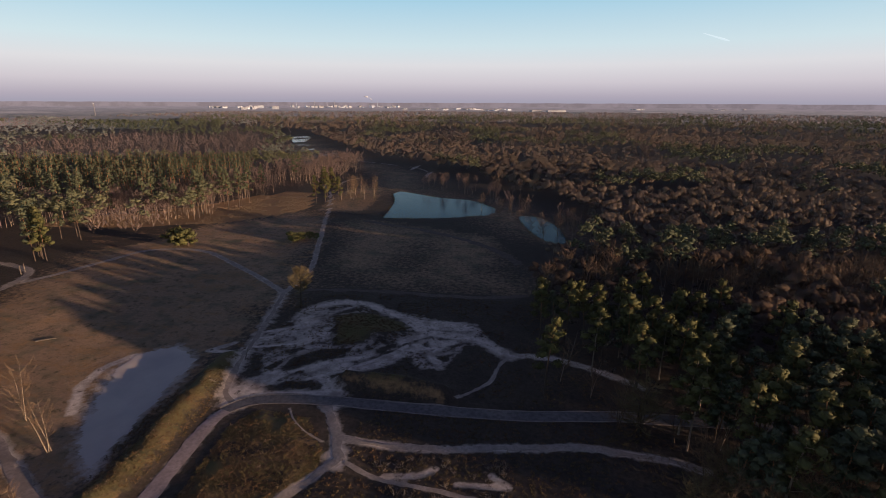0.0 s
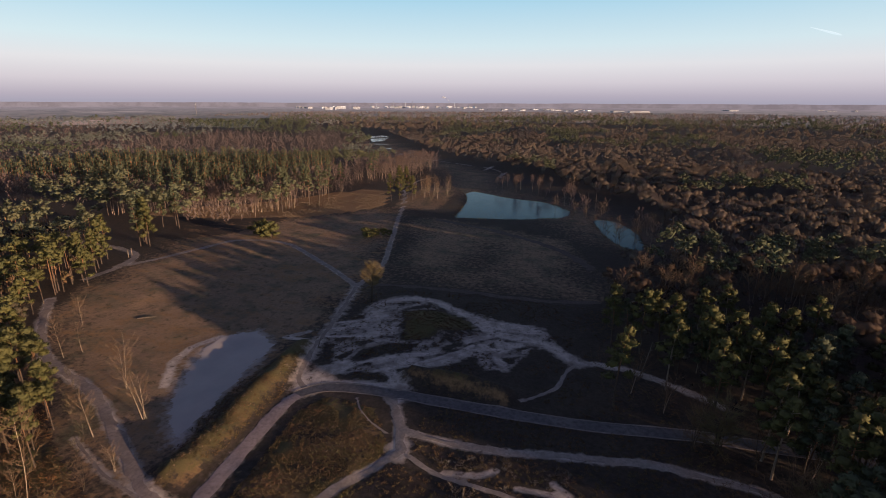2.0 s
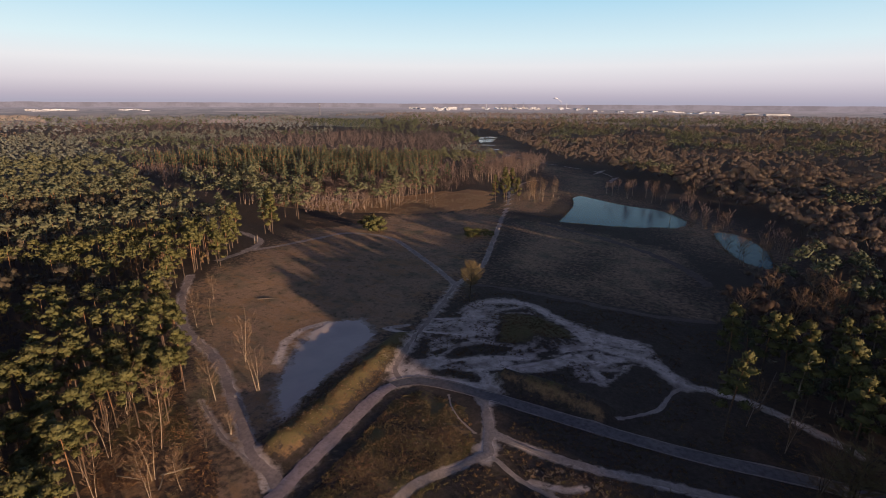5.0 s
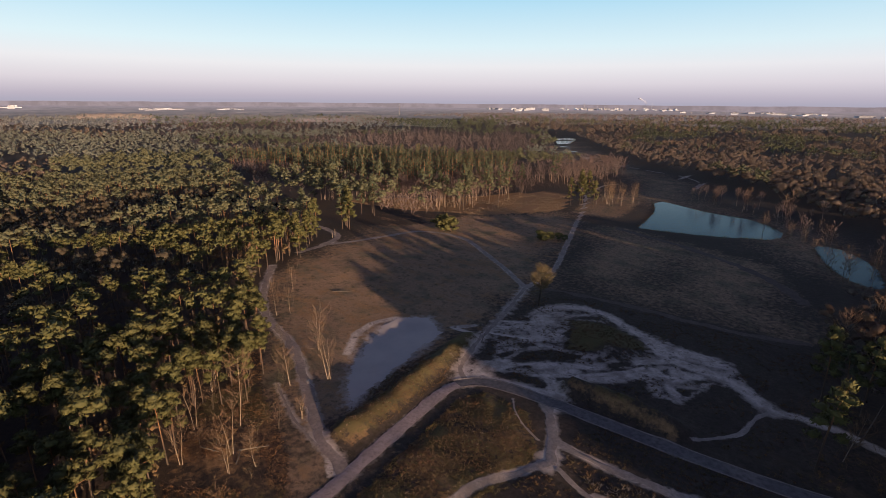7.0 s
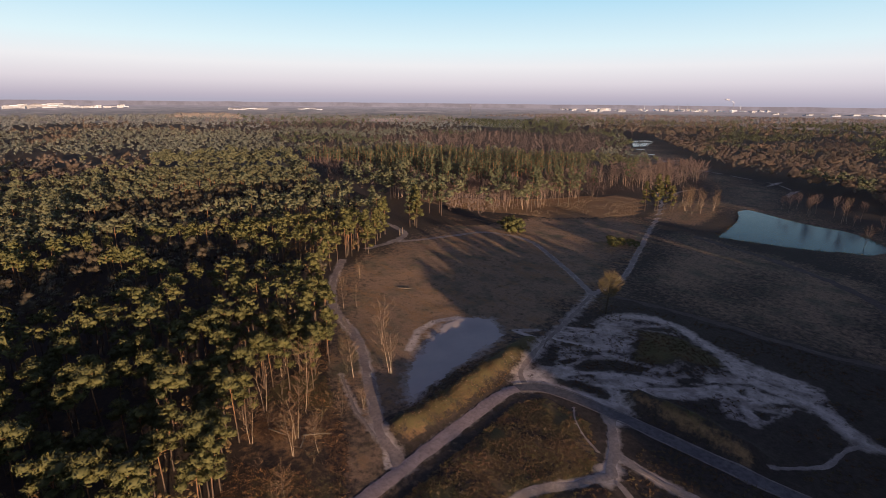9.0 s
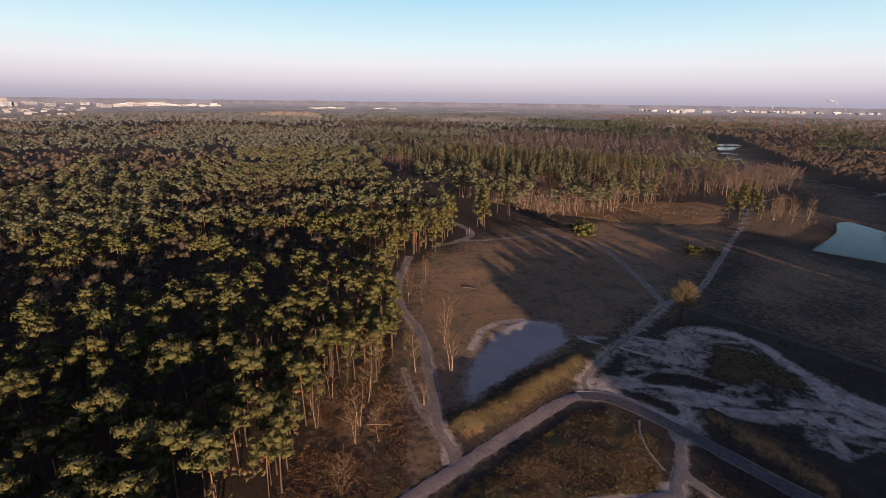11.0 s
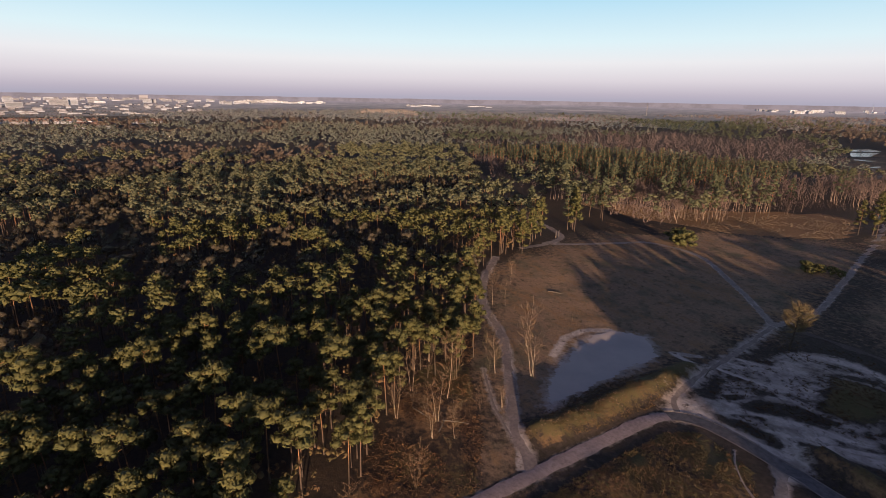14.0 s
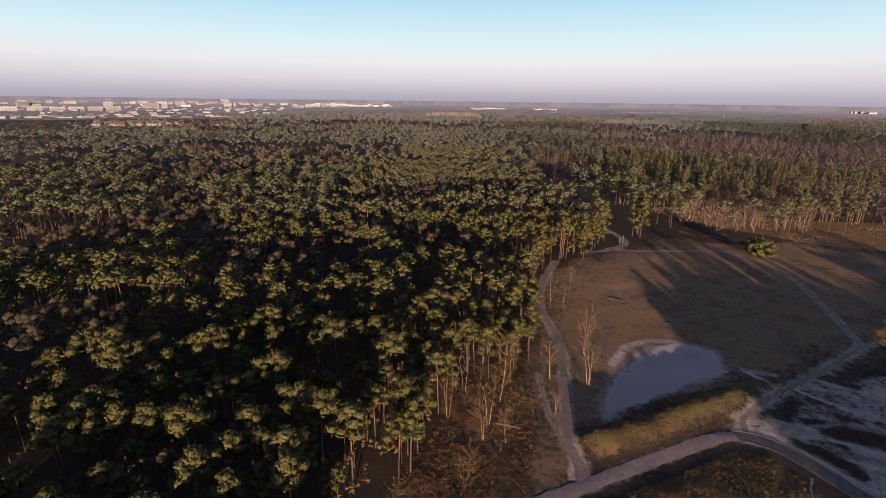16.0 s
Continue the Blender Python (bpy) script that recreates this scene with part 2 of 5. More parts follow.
# ---- meshes ----
def mesh(name, verts, faces, material=None, flat=True, outward=None):
    """A mesh from arrays of corners and of triangles or quads; outward: the way each corner of a crown faces."""
    me = bpy.data.meshes.new(name)
    verts, faces = np.asarray(verts, np.float32), np.asarray(faces, np.int32)
    k = faces.shape[1]
    me.vertices.add(len(verts))
    me.vertices.foreach_set("co", verts.ravel())
    me.loops.add(faces.size)
    me.loops.foreach_set("vertex_index", faces.ravel())
    me.polygons.add(len(faces))
    me.polygons.foreach_set("loop_start", np.arange(0, faces.size, k, dtype=np.int32))
    me.polygons.foreach_set("use_smooth", np.full(len(faces), not flat))
    me.update(calc_edges=True)
    if outward is not None:
        me.polygons.foreach_set("use_smooth", np.ones(len(faces), bool))
        me.normals_split_custom_set_from_vertices(np.asarray(outward, np.float32))
    if material:
        me.materials.append(material)
    return me


def part(name, me, parent, label=""):
    ob = new(name, me)
    ob.parent = parent
    return tagged(ob, label) if label else ob


def boxes(items):
    """Corners and quads of boxes (x, y, z, sx, sy, sz, turn) that stand on z."""
    vs, fs = [], []
    for x, y, z, sx, sy, sz, turn in items:
        c, s, n = math.cos(turn), math.sin(turn), len(vs)
        for dz in (0, sz):
            for dx, dy in ((-1, -1), (1, -1), (1, 1), (-1, 1)):
                px, py = dx * sx / 2, dy * sy / 2
                vs.append((x + px * c - py * s, y + px * s + py * c, z + dz))
        fs += [(n, n + 3, n + 2, n + 1), (n + 4, n + 5, n + 6, n + 7)] + [(n + i, n + (i + 1) % 4, n + 4 + (i + 1) % 4, n + 4 + i) for i in range(4)]
    return np.array(vs), np.array(fs)


# ---- materials ----
def material(name, rough=0.9):
    m = bpy.data.materials.new(name)
    m.use_nodes = True
    shader = m.node_tree.nodes["Principled BSDF"]
    shader.inputs["Roughness"].default_value = rough
    shader.inputs["Specular IOR Level"].default_value = 0.25
    return m, m.node_tree, shader


def node(t, kind, **values):
    n = t.nodes.new(kind)
    for k, v in values.items():
        n.inputs[k.replace("_", " ")].default_value = v
    return n


def mixed(t, fac, a, b):
    """A colour between a and b, by a socket or a number."""
    n = t.nodes.new("ShaderNodeMix")
    n.data_type = "RGBA"
    for key, v in (("Factor", fac), ("A", a), ("B", b)):
        s = n.inputs[key] if key == "Factor" else [i for i in n.inputs if i.name == key and i.type == "RGBA"][0]
        if isinstance(v, bpy.types.NodeSocket):
            t.links.new(v, s)
        else:
            s.default_value = v if key == "Factor" else (*v, 1)
    return [o for o in n.outputs if o.type == "RGBA"][0]


def noise_at(t, scale, detail=4.0, rough=0.6, lo=0.35, hi=0.65):
    """Noise in object space, stretched to 0..1 between lo and hi."""
    co = t.nodes.new("ShaderNodeTexCoord")
    n = node(t, "ShaderNodeTexNoise", Scale=scale, Detail=detail, Roughness=rough)
    t.links.new(co.outputs["Object"], n.inputs["Vector"])
    r = node(t, "ShaderNodeMapRange", From_Min=lo, From_Max=hi)
    t.links.new(n.outputs[0], r.inputs["Value"])
    return r.outputs[0]


def relief(t, shader, height_socket, distance, strength=0.6):
    b = node(t, "ShaderNodeBump", Strength=strength, Distance=distance)
    t.links.new(height_socket, b.inputs["Height"])
    t.links.new(b.outputs[0], shader.inputs["Normal"])


def two_tone(name, a, b, scale, rough=0.9, fine=None, bump=0.0, island=0.0, objects=0.0, tint=(0.5, 0.5, 0.5), airy=0.0):
    """A colour that wanders between a and b, with finer grain, and by loose pieces or objects towards tint;
    airy: the share of gaps in a haze of bare twigs, through which light passes."""
    m, t, s = material(name, rough)
    s.inputs["Alpha"].default_value = 1 - airy
    c = mixed(t, noise_at(t, scale), a, b)
    if fine:
        c = mixed(t, noise_at(t, fine, lo=0.4, hi=0.75), c, tuple(v * 0.55 for v in a))
    if island:
        g = t.nodes.new("ShaderNodeNewGeometry")
        k = node(t, "ShaderNodeMapRange", To_Max=island)
        t.links.new(g.outputs["Random Per Island"], k.inputs["Value"])
        c = mixed(t, k.outputs[0], c, tint)
    if objects:
        g = t.nodes.new("ShaderNodeObjectInfo")
        k = node(t, "ShaderNodeMapRange", To_Max=objects)
        t.links.new(g.outputs["Random"], k.inputs["Value"])
        c = mixed(t, k.outputs[0], c, tint)
    t.links.new(c, s.inputs["Base Color"])
    if bump:
        relief(t, s, noise_at(t, fine or scale * 4, lo=0.2, hi=0.8), bump)
    return m


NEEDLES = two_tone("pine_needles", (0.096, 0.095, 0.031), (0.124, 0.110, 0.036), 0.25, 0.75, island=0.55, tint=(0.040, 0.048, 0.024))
# three rings of distance: haze is painted into these needles, paler and bluer
NEEDLES_MID = two_tone("hazed_mid_pine_needles", (0.130, 0.134, 0.074), (0.156, 0.148, 0.078), 0.1, 0.75, island=0.4, tint=(0.074, 0.084, 0.056), airy=0.2)
NEEDLES_FAR = two_tone("hazed_far_pine_needles", (0.160, 0.172, 0.140), (0.185, 0.186, 0.146), 0.02, 0.8, island=0.35, tint=(0.105, 0.116, 0.098), airy=0.25)
NEEDLES_REMOTE = two_tone("hazed_remote_pine_needles", (0.195, 0.206, 0.208), (0.215, 0.22, 0.214), 0.01, 0.8, island=0.35, tint=(0.125, 0.136, 0.138), airy=0.25)
# dull green pines; on the eastern fill this colour stands in for shade
NEEDLES_DARK = two_tone("dull_and_shaded_pine_needles", (0.088, 0.100, 0.058), (0.108, 0.114, 0.062), 0.03, 0.8, island=0.35, tint=(0.058, 0.068, 0.046), airy=0.15)
TWIGS = two_tone("bare_twigs", (0.16, 0.098, 0.06), (0.18, 0.125, 0.07), 0.1, 0.9, island=0.5, tint=(0.09, 0.055, 0.045))
# the next three run paler and bluer, with haze put into the colour
TWIGS_RED = two_tone("reddish_birch_twigs", (0.185, 0.126, 0.114), (0.20, 0.148, 0.126), 0.02, 0.9, island=0.4, tint=(0.14, 0.104, 0.106), airy=0.3)
TWIGS_STAND = two_tone("brown_birch_twigs", (0.160, 0.108, 0.094), (0.175, 0.125, 0.104), 0.05, 0.9, island=0.5, tint=(0.105, 0.08, 0.078))
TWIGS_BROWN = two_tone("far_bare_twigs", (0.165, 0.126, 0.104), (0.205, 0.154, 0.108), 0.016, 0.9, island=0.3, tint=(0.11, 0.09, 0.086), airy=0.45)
TWIGS_GOLD = two_tone("golden_oak_twigs", (0.15, 0.122, 0.066), (0.125, 0.102, 0.054), 0.3, 0.9, island=0.4, tint=(0.14, 0.09, 0.04))
OAK_BARK = two_tone("oak_bark", (0.10, 0.075, 0.055), (0.06, 0.05, 0.04), 1.5, 0.95, fine=9, bump=0.02)
STAND_BARK = two_tone("brown_birch_bark", (0.34, 0.245, 0.18), (0.24, 0.175, 0.135), 0.3, 0.9, fine=3.0, island=0.5, tint=(0.34, 0.27, 0.22))
BIRCH_BARK = two_tone("birch_bark", (0.42, 0.33, 0.24), (0.22, 0.165, 0.12), 1.2, 0.8, fine=3.5, bump=0.01)
HEATHER = two_tone("dry_heather", (0.195, 0.105, 0.055), (0.125, 0.108, 0.046), 0.25, 0.95, island=0.65, tint=(0.07, 0.052, 0.03))
STRAW = two_tone("dry_grass", (0.34, 0.25, 0.155), (0.24, 0.175, 0.11), 0.1, 0.95, island=0.6, tint=(0.12, 0.075, 0.05))
REED = two_tone("bleached_heather", (0.22, 0.19, 0.16), (0.15, 0.12, 0.10), 0.2, 0.95, island=0.6, tint=(0.09, 0.07, 0.055))
DEAD_WOOD = two_tone("dead_wood", (0.21, 0.17, 0.135), (0.12, 0.10, 0.08), 1.0, 0.9, fine=8, bump=0.01)
WHITE_WALL = two_tone("pale_facade", (0.46, 0.49, 0.57), (0.36, 0.39, 0.46), 0.02, 0.8, objects=0.85, tint=(0.19, 0.175, 0.19))
ROOF_GREY = two_tone("grey_roofing", (0.20, 0.19, 0.20), (0.15, 0.145, 0.16), 0.05, 0.85)
ROOF_RED = two_tone("red_roof_tiles", (0.23, 0.145, 0.12), (0.18, 0.125, 0.11), 0.1, 0.85, fine=3.0, objects=0.5, tint=(0.20, 0.12, 0.10))
DARK_GLASS = two_tone("dark_window_glass", (0.05, 0.06, 0.07), (0.08, 0.09, 0.10), 0.3, 0.15)
SAND_PATH = two_tone("trodden_sand", (0.40, 0.335, 0.29), (0.26, 0.215, 0.185), 0.35, 0.95, fine=2.5, bump=0.02)
SAND_TRACK = two_tone("brown_sand_track", (0.40, 0.315, 0.265), (0.26, 0.205, 0.17), 0.3, 0.95, fine=1.6, bump=0.015)
SAND_PAN = two_tone("smooth_grey_mud", (0.53, 0.45, 0.40), (0.43, 0.37, 0.34), 0.08, 0.6)
EDGE_SAND = two_tone("pale_sand_edge", (0.34, 0.285, 0.25), (0.20, 0.165, 0.145), 0.5, 0.95, fine=3.0)
LANE = two_tone("pink_grit", (0.44, 0.34, 0.31), (0.34, 0.262, 0.24), 0.25, 0.9, fine=1.8, bump=0.01)
TURF_PATH = two_tone("worn_turf", (0.15, 0.115, 0.095), (0.105, 0.082, 0.068), 0.3, 0.95, fine=1.5, bump=0.02)
DUST = two_tone("dusty_path", (0.36, 0.295, 0.25), (0.23, 0.185, 0.155), 0.3, 0.95, fine=1.4, bump=0.015)
ASPHALT = two_tone("sanded_asphalt", (0.142, 0.13, 0.13), (0.185, 0.164, 0.156), 0.18, 0.9, fine=1.2, bump=0.01)


def scots_bark():
    """Grey-brown plates below, thin orange bark above."""
    m, t, s = material("pine_bark", 0.9)
    co = t.nodes.new("ShaderNodeTexCoord")
    sep = t.nodes.new("ShaderNodeSeparateXYZ")
    t.links.new(co.outputs["Object"], sep.inputs[0])
    up = node(t, "ShaderNodeMapRange", From_Min=4.0, From_Max=8.5)
    t.links.new(sep.outputs["Z"], up.inputs["Value"])
    c = mixed(t, up.outputs[0], (0.085, 0.064, 0.052), (0.27, 0.138, 0.068))
    c = mixed(t, noise_at(t, 4.0, lo=0.45, hi=0.7), c, (0.09, 0.06, 0.045))
    t.links.new(c, s.inputs["Base Color"])
    relief(t, s, noise_at(t, 7.0), 0.02)
    return m


PINE_BARK = scots_bark()


def ground_material():
    """Heath, short grass, leaf litter and sand, by the cover that the plan lays down."""
    m, t, s = material("heathland", 0.95)
    at = t.nodes.new("ShaderNodeVertexColor")
    at.layer_name = "cover"
    sep = t.nodes.new("ShaderNodeSeparateColor")
    t.links.new(at.outputs["Color"], sep.inputs[0])
    big, mid, fine = noise_at(t, 0.03), noise_at(t, 0.22), noise_at(t, 1.3, 6, 0.7)

    def edged(channel, spread, grain=0.8):
        """The cover's share, its edge frayed by noise."""
        a = t.nodes.new("ShaderNodeMath")
        a.operation = "MULTIPLY_ADD"
        t.links.new(noise_at(t, grain, 10, 0.66, 0.25, 0.75), a.inputs[0])
        a.inputs[1].default_value = spread
        t.links.new(channel, a.inputs[2])
        r = node(t, "ShaderNodeMapRange", From_Min=0.5 + spread * 0.25, From_Max=0.5 + spread * 0.75)
        t.links.new(a.outputs[0], r.inputs["Value"])
        return r.outputs[0]

    heath = mixed(t, mid, mixed(t, big, (0.054, 0.041, 0.036), (0.076, 0.055, 0.046)), (0.092, 0.067, 0.055))
    heath = mixed(t, fine, heath, (0.04, 0.034, 0.022))
    grass = mixed(t, big, (0.27, 0.176, 0.108), (0.215, 0.152, 0.10))
    grass = mixed(t, fine, grass, (0.33, 0.215, 0.132))
    grass = mixed(t, noise_at(t, 0.12, lo=0.48, hi=0.66), grass, (0.135, 0.118, 0.072))
    grass = mixed(t, noise_at(t, 0.55, 6, 0.7, 0.52, 0.66), grass, (0.11, 0.085, 0.046))
    litter = mixed(t, mid, (0.058, 0.042, 0.032), (0.032, 0.028, 0.024))
    litter = mixed(t, fine, litter, (0.08, 0.055, 0.036))
    sand = mixed(t, noise_at(t, 0.5, 8, 0.7, 0.38, 0.62), (0.66, 0.56, 0.485), (0.39, 0.32, 0.27))
    sand = mixed(t, noise_at(t, 0.16, 6, 0.65, 0.5, 0.68), sand, (0.25, 0.20, 0.165))
    sand = mixed(t, noise_at(t, 0.6, 7, 0.68, 0.56, 0.66), sand, (0.13, 0.10, 0.08))
    moss = mixed(t, mid, (0.095, 0.088, 0.036), (0.135, 0.098, 0.045))
    tone = t.nodes.new("ShaderNodeVertexColor")
    tone.layer_name = "tone"
    tones = t.nodes.new("ShaderNodeSeparateColor")
    t.links.new(tone.outputs["Color"], tones.inputs[0])
    c = mixed(t, edged(sep.outputs[1], 0.5), heath, grass)
    c = mixed(t, edged(sep.outputs[2], 0.5), c, litter)
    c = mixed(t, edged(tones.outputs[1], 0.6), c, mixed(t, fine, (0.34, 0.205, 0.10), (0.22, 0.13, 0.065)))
    c = mixed(t, edged(tones.outputs[0], 0.6), c, moss)
    c = mixed(t, edged(sep.outputs[0], 0.55, 0.5), c, sand)
    t.links.new(c, s.inputs["Base Color"])
    relief(t, s, noise_at(t, 1.7, 8, 0.7, 0.2, 0.8), 0.14, 0.8)
    return m


GROUND = ground_material()


def water_material():
    m, t, s = material("still_water", 0.09)
    s.inputs["Base Color"].default_value = (0.004, 0.040, 0.084, 1)
    s.inputs["Specular IOR Level"].default_value = 0.05
    s.inputs["IOR"].default_value = 1.33
    relief(t, s, noise_at(t, 0.8, 3), 0.05, 0.3)
    return m


WATER = water_material()

# ---- the ground ----
def axis(lo, hi, step, reach):
    inner = np.arange(lo, hi + step / 2, step)
    out, d = [], step
    at = 0.0
    while at < reach:
        d *= 1.16
        at += d
        out.append(at)
    out = np.array(out)
    return np.concatenate([lo - out[::-1], inner, hi + out])


gx, gy = axis(-128, 42, 0.65, 5200), axis(34, 175, 0.65, 5200)
X, Y = (a.ravel() for a in np.meshgrid(gx, gy))
near = (X > -420) & (X < 260) & (Y > -160) & (Y < 800)
Z = np.zeros(len(X))
Z[near] = height(X[near], Y[near])
n_x, n_y = len(gx), len(gy)
idx = np.arange(n_x * n_y).reshape(n_y, n_x)
quads = np.stack([idx[:-1, :-1], idx[:-1, 1:], idx[1:, 1:], idx[1:, :-1]], -1).reshape(-1, 4)
ground_mesh = mesh("ground", np.c_[X, Y, Z], quads, GROUND, flat=False)
cover = np.zeros((len(X), 4), np.float32)
cover[:, 3] = 1
xn, yn = X[near], Y[near]
sand = np.zeros(len(xn))
for pts, half in SAND:
    sand = np.maximum(sand, 0.9 - 0.5 * away(xn, yn, pts) / (half * 0.8))
for _, pts, half, what in PATHS:
    if what == "turf":
        continue
    if what == "dust":
        sand = np.maximum(sand, 0.66 - 0.5 * away(xn, yn, pts) / (half * 4.2))
        continue
    sand = np.maximum(sand, np.where(half > 0.95, 0.85, 0.7) - 0.5 * away(xn, yn, pts) / (half * 1.1))
sand = np.maximum(sand, np.where(inside(xn, yn, SAND_AREA), 0.20 + 0.14 * wave(xn, yn, 8) + 0.36 * wave((xn + yn) * 0.24, yn - xn, 2.6), 0.62 - away(xn, yn, np.vstack([SAND_AREA, SAND_AREA[:1]])) / 5))
sand = np.where(inside(xn, yn, SAND_SHEET), np.maximum(sand, 0.52 + 0.3 * wave(xn, yn, 5) - 0.25 * wave((xn + yn) * 0.3, yn - xn, 2.2)), sand)
for isle in ISLES:
    sand = np.minimum(sand, np.where(inside(xn, yn, isle), 0.45 - away(xn, yn, np.vstack([isle, isle[:1]])) / 4, 0.45 + away(xn, yn, np.vstack([isle, isle[:1]])) / 3))
sand = np.maximum(sand, np.where(inside(xn, yn, PAN), 0.6, 0.52 - away(xn, yn, np.vstack([PAN, PAN[:1]])) / 10))
field = line(-50, 40, -56, 90, -70, 142, -72, 165, -83, 195, -101, 242, -118, 262, -150, 225, -190, 185, -170, 165, -160, 150, -150, 105, -120, 72, -80, 52)
grass = 0.47 + 0.3 * np.clip(np.where(inside(xn, yn, field), 1, -1) * away(xn, yn, np.vstack([field, field[:1]])) / 14 + 0.8 * (wave(xn, yn, 9) - 0.5), -1, 1)
grass -= 0.45 * np.exp(-(away(xn, yn, DIKE + (1.5, 0)) / 5.0) ** 2)
bank_west = line(-122, 262, -80, 256, -84, 300, -98, 345, -128, 348, -136, 315)
on_bank = np.where(inside(xn, yn, bank_west), ramp(away(xn, yn, np.vstack([bank_west, bank_west[:1]])), 0, 10), 0)
grass = np.maximum(grass, 0.62 * on_bank)
grass = np.maximum(grass, np.maximum(0.62 - away(xn, yn, VALLEY) / 90, 0.7 - away(xn, yn, FAR_MEADOW) / 70))
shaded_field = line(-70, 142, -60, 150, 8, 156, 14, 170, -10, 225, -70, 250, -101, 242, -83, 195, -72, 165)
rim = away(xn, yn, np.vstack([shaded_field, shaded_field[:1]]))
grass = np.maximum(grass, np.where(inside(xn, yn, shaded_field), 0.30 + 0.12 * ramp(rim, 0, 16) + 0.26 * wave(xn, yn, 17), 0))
grass = np.maximum(grass, np.where(inside(xn, yn, CLEARING), 0.5, 0))
woods = sum((inside(X, Y, p) for p in (PINES_WEST, EDGE_WEST, STAND_NORTH, STAND_EAST, ROW_EAST, WOOD_EAST)), np.zeros(len(X)))
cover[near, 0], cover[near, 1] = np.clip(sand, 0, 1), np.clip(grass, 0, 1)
cover[:, 2] = np.where((woods > 0) & (away(X, Y, VALLEY) > 24) & (away(X, Y, FAR_MEADOW) > 20), 0.8, 0.0)
cover[~near, 1] = np.where(inside(X[~near], Y[~near], MEADOW), 1, 0.2)
layer = ground_mesh.color_attributes.new("cover", "FLOAT_COLOR", "POINT")
layer.data.foreach_set("color", cover.ravel())
tone = np.zeros((len(X), 4), np.float32)
moss = np.maximum(0.86 - away(xn, yn, DIKE) / 6.0, np.where(inside(xn, yn, HEATH), 0.3 + 0.6 * wave(xn, yn, 5), 0))
moss = np.maximum(moss, np.where(inside(xn, yn, ISLES[0]), 0.45 + 0.12 * away(xn, yn, np.vstack([ISLES[0], ISLES[0][:1]])), 0))
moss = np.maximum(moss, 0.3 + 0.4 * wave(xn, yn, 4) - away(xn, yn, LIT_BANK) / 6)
moss = np.maximum(moss, 0.75 * wave(xn, yn, 8) * inside(xn, yn, EDGE_WEST))
tone[near, 0] = np.clip(moss, 0, 1)
tone[near, 1] = np.where(inside(xn, yn, EDGE_WEST), 0.16 + 0.5 * wave(xn + 9, yn, 6), 0)
tone[near, 1] = np.maximum(tone[near, 1], np.where(inside(xn, yn, CLEARING), 0.95, np.where(inside(xn, yn, HEATH), 0.26 + 0.4 * wave(xn, yn, 3), np.where(inside(xn, yn, field), 0.62 * wave(xn, yn * 2.2, 5), 0))))
tone[near, 1] = np.maximum(tone[near, 1], on_bank * (0.2 + 0.5 * wave(xn, yn, 7)))
# rusty grass on the bank, its orange partly in place of sunlight
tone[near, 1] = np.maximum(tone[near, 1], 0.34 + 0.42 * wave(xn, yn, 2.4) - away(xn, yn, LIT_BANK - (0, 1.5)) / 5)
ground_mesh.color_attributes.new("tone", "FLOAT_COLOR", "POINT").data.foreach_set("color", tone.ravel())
ground = tagged(new("ground", ground_mesh), "brown winter heath with short grass, leaf litter and bare sand", "ground", kind="structure")


def strip(name, pts, half, mat, label, lift=0.03, what=""):
    """A path that lies on the ground, with worn, wandering edges."""
    seg = np.hypot(*np.diff(pts, axis=0).T)
    s = np.concatenate([[0], np.cumsum(seg)])
    at = np.arange(0, s[-1], 0.8)
    p = np.c_[np.interp(at, s, pts[:, 0]), np.interp(at, s, pts[:, 1])]
    d = np.gradient(p, axis=0)
    d /= np.hypot(*d.T)[:, None] + 1e-9
    nrm = np.c_[-d[:, 1], d[:, 0]]
    half = half * (0.62 if what in ("sand", "dust") else 0.6 if what == "track" else 0.85 if what == "lane" else 1.0)
    vs = []
    worn = 0.16 if name in ("road", "lane") else 0.5
    for k, side in enumerate((-1, -0.5, 0, 0.5, 1)):
        w = half * side * (1 + worn * 2 * (wave(at + 40 * k, p[:, 1], 3.5) - 0.5) + worn * (wave(at, at * 0 + 9 * k, 1.2) - 0.5))
        q = p + nrm * w[:, None]
        vs.append(np.c_[q, height(*q.T) + lift * (1 if abs(side) < 1 else 0.6)])
    vs = np.stack(vs, 1).reshape(-1, 3)
    i = np.arange(len(p) * 5).reshape(-1, 5)
    fs = np.stack([i[:-1, :-1], i[:-1, 1:], i[1:, 1:], i[1:, :-1]], -1).reshape(-1, 4)
    return tagged(new(name, mesh(name, vs, fs[:, ::-1], mat, flat=False)), label, "path" if name in ("footpath", "sand_edge") else "road", kind="structure")


KINDS = {"lane": (LANE, "pinkish grit lane beside the dike"), "asphalt": (ASPHALT, "grey sanded asphalt lane curving over the heath"), "sand": (SAND_PATH, "pale trodden sand path across the heath"),
         "turf": (TURF_PATH, "faint worn track in brown grass"), "track": (SAND_TRACK, "brown sandy track along the pine wood"), "dust": (DUST, "faint dusty path between the grass and the sand")}
for k, (name, pts, half, what) in enumerate(PATHS):
    strip(name, pts, half, *KINDS[what], what=what, lift=0.02 + 0.002 * k if name == "footpath" else 0.06 + 0.01 * (name == "lane"))


def beside(pts, off):
    d = np.gradient(pts, axis=0)
    d /= np.hypot(*d.T)[:, None] + 1e-9
    return pts + np.c_[-d[:, 1], d[:, 0]] * off


